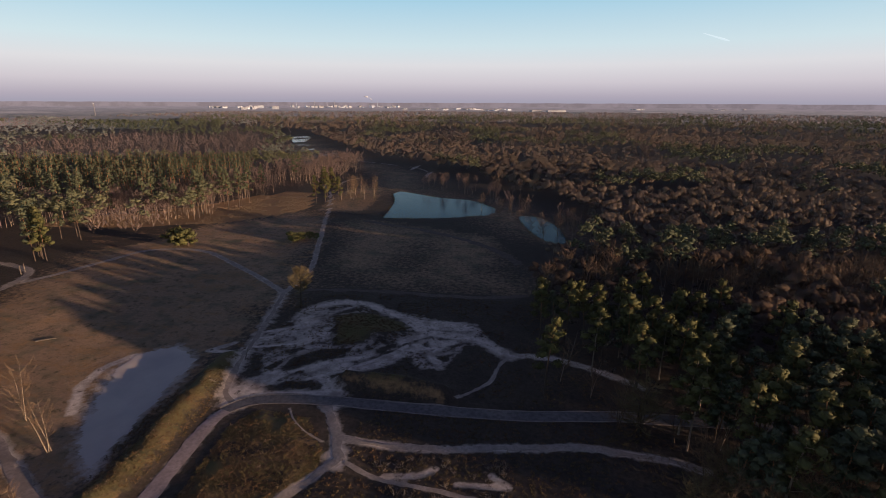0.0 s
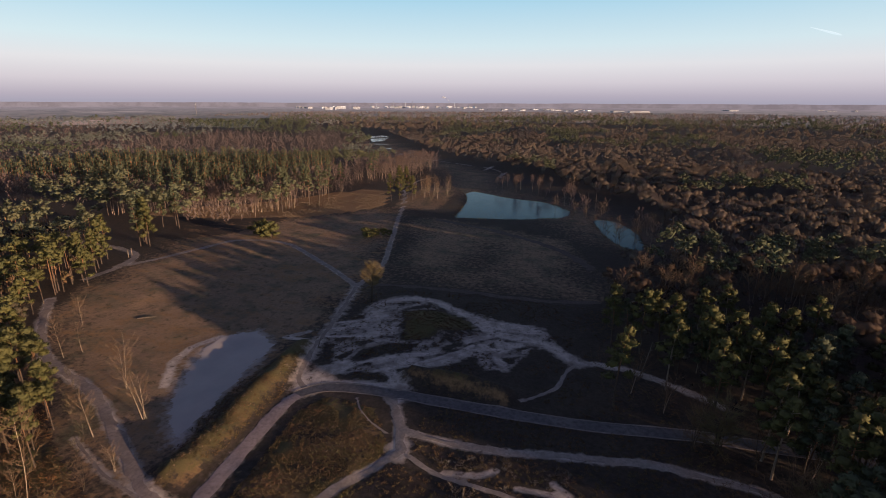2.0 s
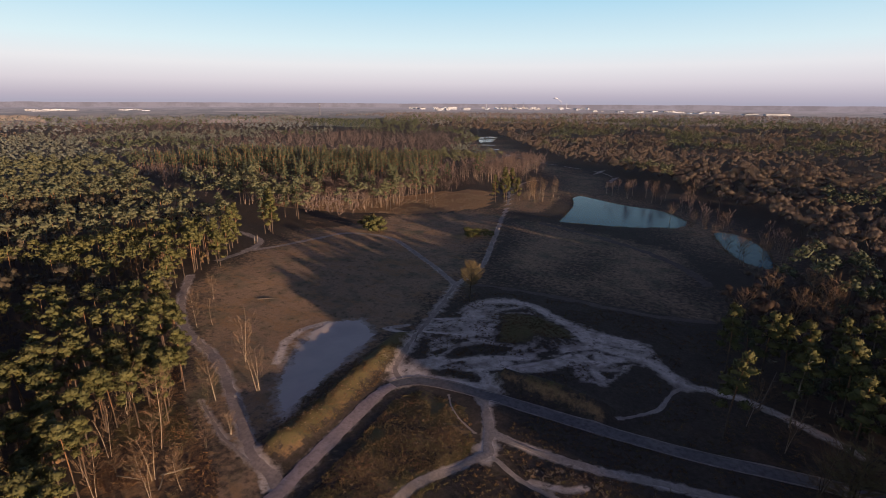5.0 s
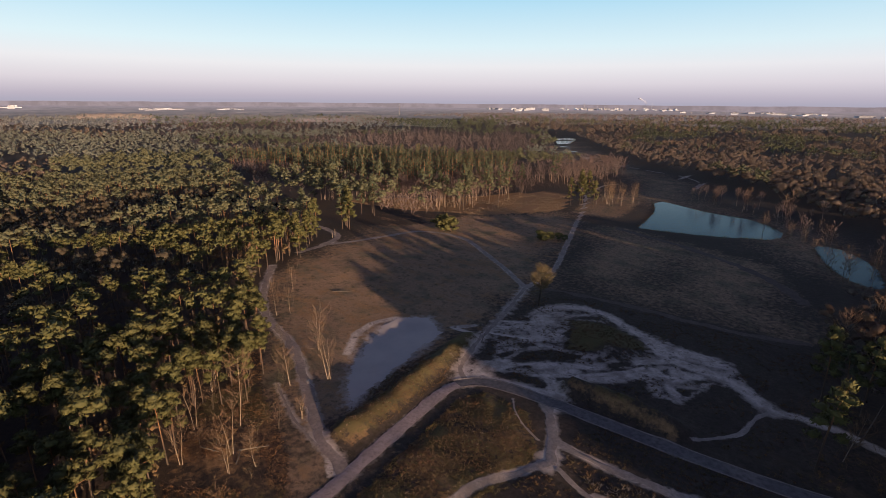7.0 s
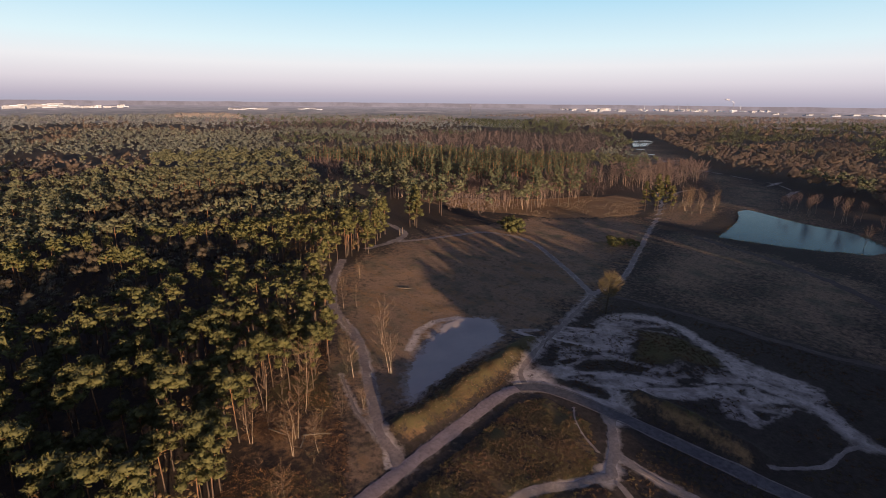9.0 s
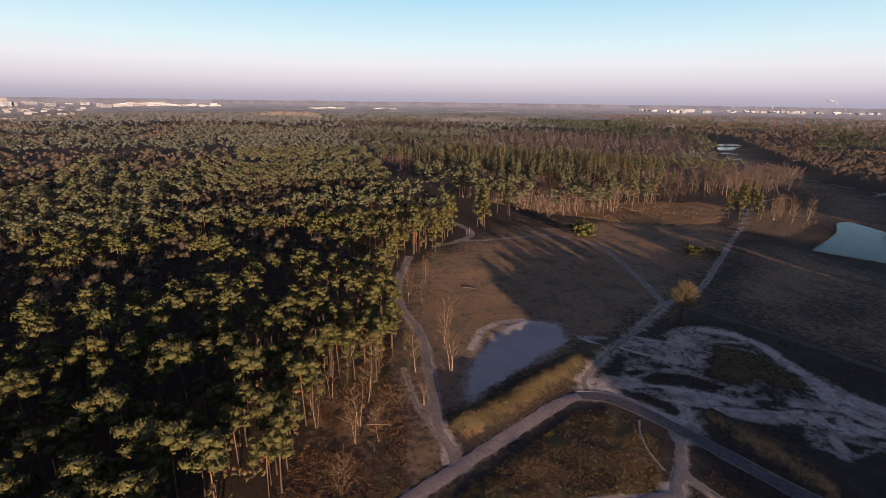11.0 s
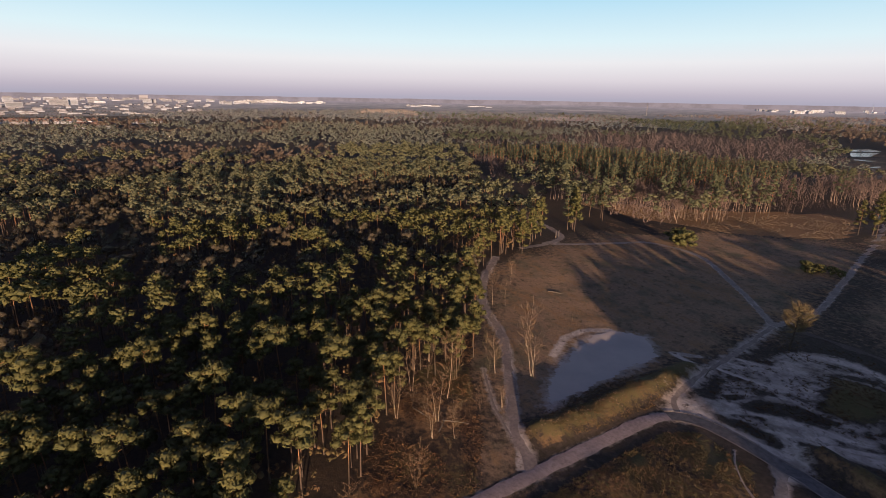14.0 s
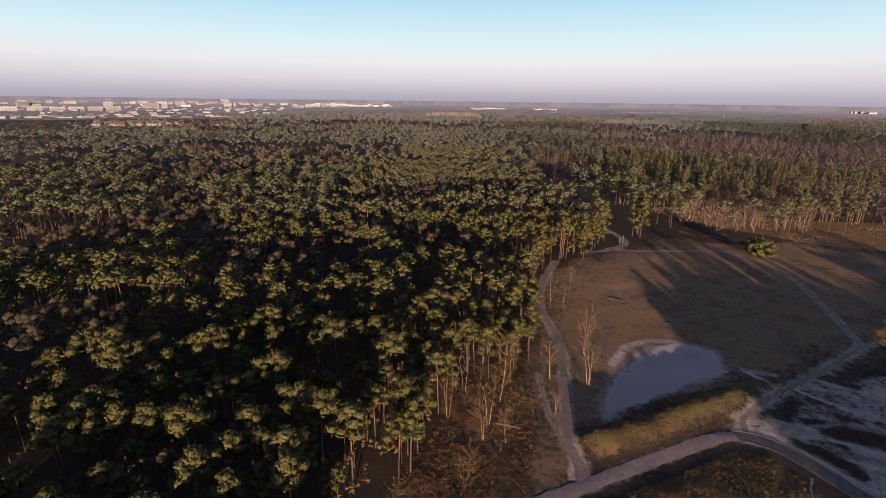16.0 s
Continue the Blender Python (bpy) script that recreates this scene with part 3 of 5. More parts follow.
for pts, off in ((ROAD[ROAD_BEND:], 1.4), (ROAD[ROAD_BEND:], -1.4)):
    strip("sand_edge", beside(pts, off), 0.16, EDGE_SAND, "pale sand washed along the edge of the lane", 0.085)


def patch(name, pts, mat, label, category, lift, step=0.5, ragged=1.2, level=None):
    """A sheet with a frayed outline inside a polygon."""
    (x0, y0), (x1, y1) = pts.min(0) - 2, pts.max(0) + 2
    ax, ay = np.arange(x0, x1, step), np.arange(y0, y1, step)
    px, py = (a.ravel() for a in np.meshgrid(ax, ay))
    ring = np.vstack([pts, pts[:1]])
    deep = np.where(inside(px, py, pts), 1, -1) * away(px, py, ring) + ragged * 2 * (wave(px, py, 5) - 0.5) + ragged * (wave(px, py, 1.6) - 0.5)
    keep = deep > 0
    i = np.arange(len(px)).reshape(len(ay), len(ax))
    f = np.stack([i[:-1, :-1], i[:-1, 1:], i[1:, 1:], i[1:, :-1]], -1).reshape(-1, 4)
    f = f[keep[f].all(1)]
    used, f = np.unique(f, return_inverse=True)
    z = height(px[used], py[used]) + lift if level is None else np.full(len(used), level)
    return tagged(new(name, mesh(name, np.c_[px[used], py[used], z], f.reshape(-1, 4), mat, flat=False)), label, category, kind="structure")


patch("sand_pan", PAN, SAND_PAN, "smooth pale sand floor of a dried-out pool", "sand", 0.05)


def water(pts, label):
    """A flat sheet of water a little wider than its basin."""
    c = pts.mean(0)
    out = smooth(np.vstack([pts, pts[:1]]), 5)[:-1]
    out = c + (out - c) * 1.04
    vs = np.vstack([[*c, -0.32], np.c_[out, np.full(len(out), -0.32)]])
    n = len(out)
    fs = [(0, 1 + k, 1 + (k + 1) % n) for k in range(n)]
    return tagged(new("water", mesh("water", vs, fs, WATER)), label, "pond", kind="structure")


water(POND, "still blue pond reflecting the evening sky")
water(POND_EAST, "dark still pool beside bare birches")
water(POND_FAR, "pale winding pool in the valley")
water(POND_SMALL, "small pale pool behind birches")

# ---- trees ----
def tube(pts, radii, sides=5):
    """Corners and triangles of a tapered, bent stem."""
    pts, vs, fs = np.asarray(pts, float), [], []
    for k, (p, r) in enumerate(zip(pts, radii)):
        d = pts[min(k + 1, len(pts) - 1)] - pts[max(k - 1, 0)]
        d /= np.linalg.norm(d) + 1e-9
        a = np.cross(d, (0.3, 1, 0.2))
        a /= np.linalg.norm(a) + 1e-9
        b = np.cross(d, a)
        for i in range(sides):
            t = 2 * math.pi * i / sides
            vs.append(p + r * (math.cos(t) * a + math.sin(t) * b))
    for k in range(len(pts) - 1):
        for i in range(sides):
            p, q = k * sides + i, k * sides + (i + 1) % sides
            fs += [(p, q, q + sides), (p, q + sides, p + sides)]
    return np.array(vs), np.array(fs)


def join(pieces):
    vs, fs, n = [], [], 0
    for v, f, *_ in pieces:
        vs.append(v)
        fs.append(np.asarray(f) + n)
        n += len(v)
    if len(pieces[0]) == 3:
        return np.vstack(vs), np.vstack(fs), np.vstack([p[2] for p in pieces])
    return np.vstack(vs), np.vstack(fs)


def tufts(r, centres, radii, count, size, flatten=0.6, slim=0.24, soft=0.0):
    """Bent needle tufts on the upper shells of clumps: corners, triangles and the way each corner faces."""
    c = np.repeat(centres, count, 0)
    rad = np.repeat(radii, count)[:, None]
    n = len(c)
    d = r.normal(size=(n, 3))
    d[:, 2] = d[:, 2] * 0.8 + 0.3
    d /= np.linalg.norm(d, axis=1)[:, None]
    p = c + d * rad * r.uniform(0.7, 1.04, (n, 1)) * (1, 1, flatten)
    a = np.cross(d, r.normal(size=(n, 3))) + d * r.uniform(0.1, 0.9, (n, 1)) + (0, 0, 0.15)
    a /= np.linalg.norm(a, axis=1)[:, None] + 1e-9
    b = np.cross(a, d + r.normal(size=(n, 3)) * 0.3)
    b /= np.linalg.norm(b, axis=1)[:, None] + 1e-9
    s = size * r.uniform(0.55, 1.35, (n, 1))
    up = d * s * 0.15
    turned = (np.cross(b, a) * d).sum(1) < 0
    b[turned] *= -1
    v = np.stack([p - a * s * 0.4, p + b * s * slim + up, p + a * s * 0.75, p - b * s * slim + up], 1).reshape(-1, 3)
    i = np.arange(n)[:, None] * 4
    face = np.cross(b, a)
    face /= np.linalg.norm(face, axis=1)[:, None] + 1e-9
    way = (d * 0.8 + face * 0.3 + r.normal(size=(n, 3)) * 0.12) * (1 - 0.5 * soft) + (0, 0, 0.8 * soft)
    way /= np.linalg.norm(way, axis=1)[:, None]
    return v, np.vstack([i + (0, 1, 2), i + (0, 2, 3)]), np.repeat(way, 4, 0)


ICO = np.array([(s * a, t * b, 0) if k == 0 else ((0, s * a, t * b) if k == 1 else (t * b, 0, s * a)) for k in range(3) for s in (-1, 1) for t in (-1, 1) for a, b in ((0.526, 0.851),)])
ICO_FACES = np.array([(i, j, k) for i in range(12) for j in range(i + 1, 12) for k in range(j + 1, 12)
                      if max(np.linalg.norm(ICO[i] - ICO[j]), np.linalg.norm(ICO[j] - ICO[k]), np.linalg.norm(ICO[i] - ICO[k])) < 1.1])


ICO_FACES = np.array([f if np.dot(np.cross(ICO[f[1]] - ICO[f[0]], ICO[f[2]] - ICO[f[0]]), ICO[f[0]]) > 0 else f[::-1] for f in ICO_FACES])
OCTA = np.array([(1.0, 0, 0), (0, 1, 0), (-1, 0, 0), (0, -1, 0), (0, 0, 1), (0, 0, -1)])
OCTA_FACES = np.array([(k, (k + 1) % 4, 4) for k in range(4)] + [((k + 1) % 4, k, 5) for k in range(4)])


def pine(seed, tall, clumps, count, size, spread=2.3, low=0.5, lean=0.35, core=True, lump=(0.7, 1.35), cone=0.0, soft=0.0):
    """A Scots pine: trunk with limbs, and a broken crown of dense needle lumps; cone: how far the crown narrows upwards."""
    r = np.random.default_rng(seed)
    bend = r.normal(size=2) * lean
    stem = np.array([(bend[0] * (k / 5) ** 2, bend[1] * (k / 5) ** 2, tall * 0.93 * k / 5) for k in range(6)])
    pieces = [tube(stem, [0.17, 0.14, 0.12, 0.1, 0.07, 0.04], 6)]
    centres, radii, cores = [], [], []
    side = r.uniform(0, 6.283)
    for k in range(clumps):
        u = (k + r.uniform(0, 0.8)) / clumps
        f = low + (0.95 - low) * u ** 0.8
        t = k * 2.4 + r.uniform(-0.5, 0.5)
        reach = spread * math.sin(math.pi * min(1, 0.3 + 0.62 * u)) ** 0.8 * r.uniform(0.45, 1.1) * (1 - cone * u) * (1 + 0.25 * math.cos(t - side))
        base = np.array((bend[0] * f * f, bend[1] * f * f, tall * (f - 0.05)))
        tip = base + (reach * math.cos(t), reach * math.sin(t), reach * r.uniform(0.05, 0.4))
        centres.append(tip + (0, 0, 0.15))
        radii.append(r.uniform(*lump) * spread / 2.3 * (1 - 0.5 * cone * u))
        if k % 2 == 0:
            pieces.append(tube([base, (base + tip) / 2 + (0, 0, 0.15), tip], [0.06, 0.045, 0.02], 3))
    centres.append(stem[-1] + (0, 0, 0.2))
    radii.append(1.05 * spread / 2.3 * (1 - 0.5 * cone))
    shape, sides = (ICO, ICO_FACES) if core else (OCTA, OCTA_FACES)
    for c, rad in zip(centres, radii):
        cores.append((c + shape * (0.76 + 0.1 * r.normal(size=(len(shape), 1))) * rad * (1, 1, 0.6), sides, shape * (1 - 0.5 * soft) + (0, 0, 0.8 * soft)))
    return join(pieces), join([tufts(r, np.array(centres), np.array(radii), count, size, 0.68, soft=soft), *cores])


def spikes(r, starts, ways, lengths, width):
    """Thin twigs: one bent sliver each."""
    n = len(starts)
    side = np.cross(ways, r.normal(size=(n, 3)))
    side /= np.linalg.norm(side, axis=1)[:, None] + 1e-9
    tips = starts + ways * lengths[:, None]
    v = np.stack([starts - side * width, starts + side * width, tips], 1).reshape(-1, 3)
    return v, np.arange(n * 3).reshape(-1, 3)


def bare(seed, tall, limbs, twigs, width, spread=0.3, stems=1, sides=5, low=0.3, thick=1.0, rise=(0.5, 1.5)):
    """A leafless tree: stem or stems whose limbs rise and spread to an uneven round crown of fine twigs."""
    r = np.random.default_rng(seed)
    wood, starts, ways, lengths, crown = [], [], [], [], []
    for s in range(stems):
        lean = r.normal(size=2) * (0.04 if stems == 1 else 0.11)
        h = tall * (1 if s == 0 else r.uniform(0.7, 0.95))
        foot = np.array((0, 0, 0)) if stems == 1 else np.array((*r.normal(size=2) * 0.12, 0))
        axis_at = lambda f: foot + np.array((lean[0] * h * f + 0.14 * math.sin(5 * f + s + seed), lean[1] * h * f + 0.1 * math.sin(4 * f + seed), h * f))
        wood.append(tube([axis_at(k / 5 * 0.97) for k in range(6)], thick * np.array([0.115, 0.09, 0.075, 0.055, 0.03, 0.01]) * tall / 12, sides))
        n = max(1, limbs // stems)
        for k in range(n):
            u = (k + r.random()) / n
            f = low + (0.9 - low) * u
            t = k * 2.4 + r.uniform(-0.7, 0.7)
            base = axis_at(f)
            reach = tall * spread * r.uniform(0.5, 1.1) * math.sin(math.pi * (0.22 + 0.66 * u)) ** 0.8
            way = np.array((math.cos(t), math.sin(t), 0.0))
            tip = base + way * reach + (0, 0, min(reach * r.uniform(*rise), h * 1.02 - base[2]))
            mid = base * 0.5 + tip * 0.5 + way * reach * 0.1 - (0, 0, 0.08 * reach)
            crown.append(tube([base, mid, tip], [0.04 * thick * tall / 12, 0.026 * thick * tall / 12, 0.008], 3))
            m = max(1, twigs // limbs)
            q = r.uniform(0.25, 1.0, m)[:, None]
            starts.append(np.where(q < 0.5, base + (mid - base) * q * 2, mid + (tip - mid) * (q * 2 - 1)))
            d = (tip - mid) / (np.linalg.norm(tip - mid) + 1e-6)
            w = d + r.normal(size=(m, 3)) * 0.5 + (0, 0, 0.2)
            ways.append(w / np.linalg.norm(w, axis=1)[:, None])
            lengths.append(tall * 0.085 * r.uniform(0.4, 1.5, m))
    crown.append(spikes(r, np.vstack(starts), np.vstack(ways), np.concatenate(lengths), width))
    return join(wood), join(crown)


def dome(seed, tall, count, length, width, spread=2.6, lumps=8):
    """A round leafless crown seen from afar: sprays of fine twigs on the lumps of a broken dome."""
    r = np.random.default_rng(seed)
    c = r.normal(size=(lumps, 3))
    c[:, 2] = np.abs(c[:, 2]) * 0.9 - 0.2
    c /= np.linalg.norm(c, axis=1)[:, None]
    c = c * (spread * 0.62, spread * 0.62, tall * 0.22) * r.uniform(0.7, 1.15, (lumps, 1)) + (0, 0, tall * 0.62)
    radii = r.uniform(0.36, 0.56, lumps) * spread
    cores = [(at_c + OCTA * (0.74 + 0.1 * r.normal(size=(6, 1))) * rad * (1, 1, 0.9), OCTA_FACES, OCTA * 0.8 + (0, 0, 0.32)) for at_c, rad in zip(c, radii)]
    return join([tufts(r, c, radii, count // lumps, length, 0.9, width / length, 0.4), *cores])


def stand(name, kind_meshes, x, y, size, turn, label, category, group, trunk="trunk", lean=0.0):
    """One tree as a thing: trunk and crown under an Empty at its foot."""
    ob = new(name)
    ob.empty_display_size = 0.3
    ob.matrix_world = Matrix.Translation((x, y, float(height(x, y)) - 0.08)) @ Euler((lean, 0, turn)).to_matrix().to_4x4() @ Matrix.Scale(size, 4)
    tagged(ob, label, category, group)
    for part_name, me in zip((trunk, "crown"), kind_meshes):
        part(part_name, me, ob)
    return ob


def scatter(pts, gap, keep=1.0, seed=1, near_to=None, within=(0, 1e9), box=None):
    """Loose, jittered places inside a polygon."""
    r = np.random.default_rng(seed)
    (x0, y0), (x1, y1) = (pts.min(0), pts.max(0)) if box is None else (np.maximum(pts.min(0), box[0]), np.minimum(pts.max(0), box[1]))
    x, y = (a.ravel() for a in np.meshgrid(np.arange(x0, x1, gap), np.arange(y0, y1, gap)))
    x, y = x + r.uniform(-0.48, 0.48, len(x)) * gap, y + r.uniform(-0.48, 0.48, len(x)) * gap
    d = np.hypot(x - EYE_X, y - EYE_Y)
    k = (d > within[0]) & (d < within[1])
    x, y, d = x[k], y[k], d[k]
    k = inside(x, y, pts) & (r.random(len(x)) < keep)
    return x[k], y[k]


EYE_X, EYE_Y = 9.0, 3.6  # the middle of the built district, from which distances count


def free(x, y, margin=1.5):
    """Places clear of paths and water."""
    ok = np.ones(len(x), bool)
    for pts, half in MASKED:
        ok &= away(x, y, pts) > half + margin
    for pond in (POND, POND_EAST, POND_FAR, POND_SMALL):
        ok &= ~inside(x, y, pond) & (away(x, y, np.vstack([pond, pond[:1]])) > margin)
    return ok


def in_view(x, y):
    """Whether a place lies on the side of the district that the flight looks over."""
    a = np.degrees(np.arctan2(y - EYE_Y, x - EYE_X)) % 360
    return (a > 52) & (a < 212)


def many(name, templates, x, y, sizes, mat, label, category, seed=5):
    """A great number of alike plants joined into one object."""
    r = np.random.default_rng(seed)
    which, turn = r.integers(0, len(templates), len(x)), r.uniform(0, 6.283, len(x))
    z = np.zeros(len(x))
    close = (x > -420) & (x < 260) & (y > -160) & (y < 800)
    z[close] = height(x[close], y[close])
    vs, fs, ways, n = [], [], [], 0
    for k, (v, f, *way) in enumerate(templates):
        sel = np.nonzero(which == k)[0]
        if not len(sel):
            continue
        c, s, g = np.cos(turn[sel])[:, None], np.sin(turn[sel])[:, None], sizes[sel][:, None]
        px = (v[:, 0] * c - v[:, 1] * s) * g + x[sel][:, None]
        py = (v[:, 0] * s + v[:, 1] * c) * g + y[sel][:, None]
        pz = v[:, 2] * g + z[sel][:, None]
        vs.append(np.stack([px, py, pz], -1).reshape(-1, 3))
        fs.append((np.arange(len(sel))[:, None, None] * len(v) + f[None] + n).reshape(-1, 3))
        n += len(sel) * len(v)
        if way:
            w = way[0]
            ways.append(np.stack([w[:, 0] * c - w[:, 1] * s, w[:, 0] * s + w[:, 1] * c, w[:, 2] + 0 * c], -1).reshape(-1, 3))
    return tagged(new(name, mesh(name, np.vstack(vs), np.vstack(fs), mat, outward=np.vstack(ways) if ways else None)), label, category, kind="stuff")

PINE_KINDS = []
for seed in range(7):
    t, c = pine(20 + seed, 13.0 + seed % 3, 12, 74, 0.49, 2.1 + 0.25 * (seed % 3), 0.72 - 0.07 * (seed % 2), lump=(0.75, 1.3))
    PINE_KINDS.append((mesh("pine_trunk", *t, PINE_BARK, False), mesh("pine_crown", c[0], c[1], NEEDLES, outward=c[2])))
PALE_BARK = two_tone("pale_flaking_bark", (0.34, 0.27, 0.21), (0.20, 0.15, 0.12), 1.0, 0.9, fine=6, bump=0.01)
EAST_PINES_NEAR, EAST_PINES_DARK = [], []
for seed in range(4):
    t, c = pine(40 + seed, 13.0 + seed % 2, 13, 56, 0.48, 2.1, 0.36, 0.9, cone=0.2)
    EAST_PINES_NEAR.append((mesh("pine_trunk", *t, PALE_BARK if seed == 2 else PINE_BARK, False), mesh("pine_crown", c[0], c[1], NEEDLES, outward=c[2])))
    # fill pines take the duller, cooler needles, shade put into their colour
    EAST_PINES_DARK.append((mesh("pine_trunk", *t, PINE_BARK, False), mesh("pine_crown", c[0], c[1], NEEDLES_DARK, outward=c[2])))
LOW_PINES = []
for seed in range(4):
    t, c = pine(50 + seed, 12.0 + seed, 16, 46, 0.5, 2.3, 0.26, cone=0.5)
    LOW_PINES.append((mesh("pine_trunk", *t, PINE_BARK, False), mesh("pine_crown", c[0], c[1], NEEDLES, outward=c[2])))
EDGE_KINDS = []
for seed in range(4):
    t, c = pine(30 + seed, 12.5 + seed % 2, 13, 66, 0.48, 2.0, 0.46 + 0.05 * (seed % 2), 0.6)
    EDGE_KINDS.append((mesh("pine_trunk", *t, PINE_BARK, False), mesh("pine_crown", c[0], c[1], NEEDLES, outward=c[2])))
STAND_PINES = []
for seed in range(4):
    t, c = pine(340 + seed, 15.0 + seed, 15, 34, 0.6, 2.1, 0.36, cone=0.5)
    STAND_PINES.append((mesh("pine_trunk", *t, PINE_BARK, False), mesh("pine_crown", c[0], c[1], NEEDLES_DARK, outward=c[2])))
BIRCH_KINDS, OAK_KINDS, STAND_KINDS = [], [], []
for seed in range(5):
    t, c = bare(60 + seed, 12.0, 30, 600, 0.016, 0.24, 1 + seed % 3, low=0.28, thick=0.62)
    BIRCH_KINDS.append((mesh("birch_stem", *t, BIRCH_BARK, False), mesh("birch_crown", *c, TWIGS)))
    t, c = bare(70 + seed, 11.5, 24, 400, 0.032, 0.22, 1, low=0.4, thick=1.0)
    STAND_KINDS.append((mesh("birch_stem", *t, STAND_BARK, False), mesh("birch_crown", *c, TWIGS_STAND)))
    t, c = bare(80 + seed, 9.0, 34, 720, 0.016, 0.34, 1 + seed % 3, low=0.2, thick=0.8, rise=(0.1, 1.0))
    OAK_KINDS.append((mesh("bare_stem", *t, OAK_BARK, False), mesh("bare_crown", *c, TWIGS)))


def lone_oak():
    t, c = bare(99, 10.0, 70, 2600, 0.03, 0.33, 1, 7, low=0.4, thick=2.5, rise=(0.1, 1.0))
    return mesh("oak_stem", *t, OAK_BARK, False), mesh("oak_crown", *c, TWIGS_GOLD)


def put(kind, name, label, category, group, places, sizes, seed):
    r = np.random.default_rng(seed)
    for (x, y), s in zip(places, sizes):
        stand(name, kind[r.integers(0, len(kind))], x, y, s, r.uniform(0, 6.283), label, category, group, lean=r.normal() * 0.03)


# pines of the western wood: the nearest as things, the rest joined
x, y = scatter(PINES_WEST, 4.3, 0.88, 11, within=(0, 330), box=((-330, -140), (60, 330)))
k = free(x, y, 1.0) & (wave(x, y, 17) > 0.17)
x, y = x[k], y[k]
d = np.hypot(x - EYE_X, y - EYE_Y)
seen = in_view(x, y)
order = np.argsort(np.where(seen, d, 1e9))[:190]
size = np.random.default_rng(12).uniform(0.62, 0.95, len(x))
put(PINE_KINDS, "pine_tree", "Scots pine with a broken yellow-green crown and orange upper trunk", "tree", "pines of the western wood", np.c_[x, y][order], size[order], 13)
rest = np.ones(len(x), bool)
rest[order] = False
# unseen pines within 150 m stay, added to shade the wood's floor
rest &= (d < 330) & (seen | (d < 150))
south = ramp(np.degrees(np.arctan2(y - EYE_Y, x - EYE_X)) % 360, 172, 194)
leafless = rest & (0.6 * wave(x + 90, y, 42) + 0.4 * wave(x, y, 13) > 0.66 - 0.10 * south)
rest &= ~leafless
MID_PINES = [pine(120 + s, 13.0 + 0.4 * s, 7, 10, 0.9, 2.35, 0.76, core=False, lump=(0.85, 1.45)) for s in range(7)]
HIGH_CROWNS = [pine(130 + s, 13.0 + 0.4 * s, 5, 6, 1.0, 2.4, 0.78, core=False, lump=(1.0, 1.6), soft=0.3)[1] for s in range(6)]
MID_CROWNS, MID_TRUNKS = [c for _, c in MID_PINES], [tube([(0, 0, 0), (0.1, 0, 6), (0.2, 0.1, 12)], [0.2, 0.15, 0.06], 4) for _ in range(2)]
beyond = rest & (d > 185)
size[d > 185] *= 1.1
many("pine_crowns", MID_CROWNS, x[rest & ~beyond], y[rest & ~beyond], size[rest & ~beyond], NEEDLES, "close stand of yellow-green pine crowns", "pine wood", 14)
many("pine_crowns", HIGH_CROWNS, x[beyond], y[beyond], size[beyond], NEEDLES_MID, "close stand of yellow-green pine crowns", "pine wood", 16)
many("pine_trunks", MID_TRUNKS, x[rest], y[rest], size[rest], PINE_BARK, "brown pine trunks in the wood", "pine wood", 14)

TWIGS_OLIVE = two_tone("olive_bare_twigs", (0.125, 0.100, 0.066), (0.14, 0.118, 0.074), 0.05, 0.9, island=0.4, tint=(0.085, 0.068, 0.052), airy=0.45)
TWIGS_RUST = two_tone("rusty_bare_twigs", (0.13, 0.088, 0.064), (0.145, 0.102, 0.07), 0.1, 0.9, island=0.4, tint=(0.10, 0.066, 0.052), airy=0.5)
ROUND_BARE = [dome(180 + s, 11.5, 54, 0.85, 0.07, lumps=6) for s in range(6)]
many("bare_wood", ROUND_BARE, x[leafless], y[leafless], size[leafless] * 1.15, TWIGS_OLIVE, "round leafless crowns among the pines", "bare wood", 15)

# eastern pines: tall ones in the sun over lower dark ones, with bare trees behind
LIT_EAST = line(11.3, 126.0, 12.7, 99.7, 22.4, 126.2, 26.0, 123.7, 23.2, 109.7, 31.7, 135.3, 39.0, 141.4, 31.3, 113.9, 36.3, 116.7, 31.3, 102.0, 42.7, 125.5, 38.0, 111.2, 40.1, 106.7, 49.3, 126.4, 44.7, 109.9, 43.7, 101.0,
                37.6, 91.4, 38.0, 86.8, 55.5, 132.2, 45.5, 95.5, 18.0, 125.3, 50, 88, 57, 96, 60, 108, 64, 120, 54, 78, 62, 86, 70, 100, 47, 72, 56, 66, 66, 74, 45, 80)
put(EAST_PINES_NEAR, "pine_tree", "tall Scots pine catching low sun in its ragged crown", "tree", "sunlit pines of the eastern wood", LIT_EAST, np.random.default_rng(20).uniform(1.06, 1.2, len(LIT_EAST)), 20)
x, y = scatter(STAND_EAST, 4.7, 0.9, 21, within=(0, 330))
k = free(x, y, 0.6) & ((wave(x, y, 15) > 0.25) | ((y < 110) & (x > 30))) & (np.min(np.hypot(x[:, None] - LIT_EAST[:, 0], y[:, None] - LIT_EAST[:, 1]), 1) > 3.4)
x, y = x[k], y[k]
d = np.hypot(x - EYE_X, y - EYE_Y)
deep = np.clip((x / SCALE - 36) / 16, 0, 1)
size = np.random.default_rng(22).uniform(0.6, 0.9, len(x)) * (1 - deep) + deep * np.random.default_rng(26).uniform(0.98, 1.14, len(x))
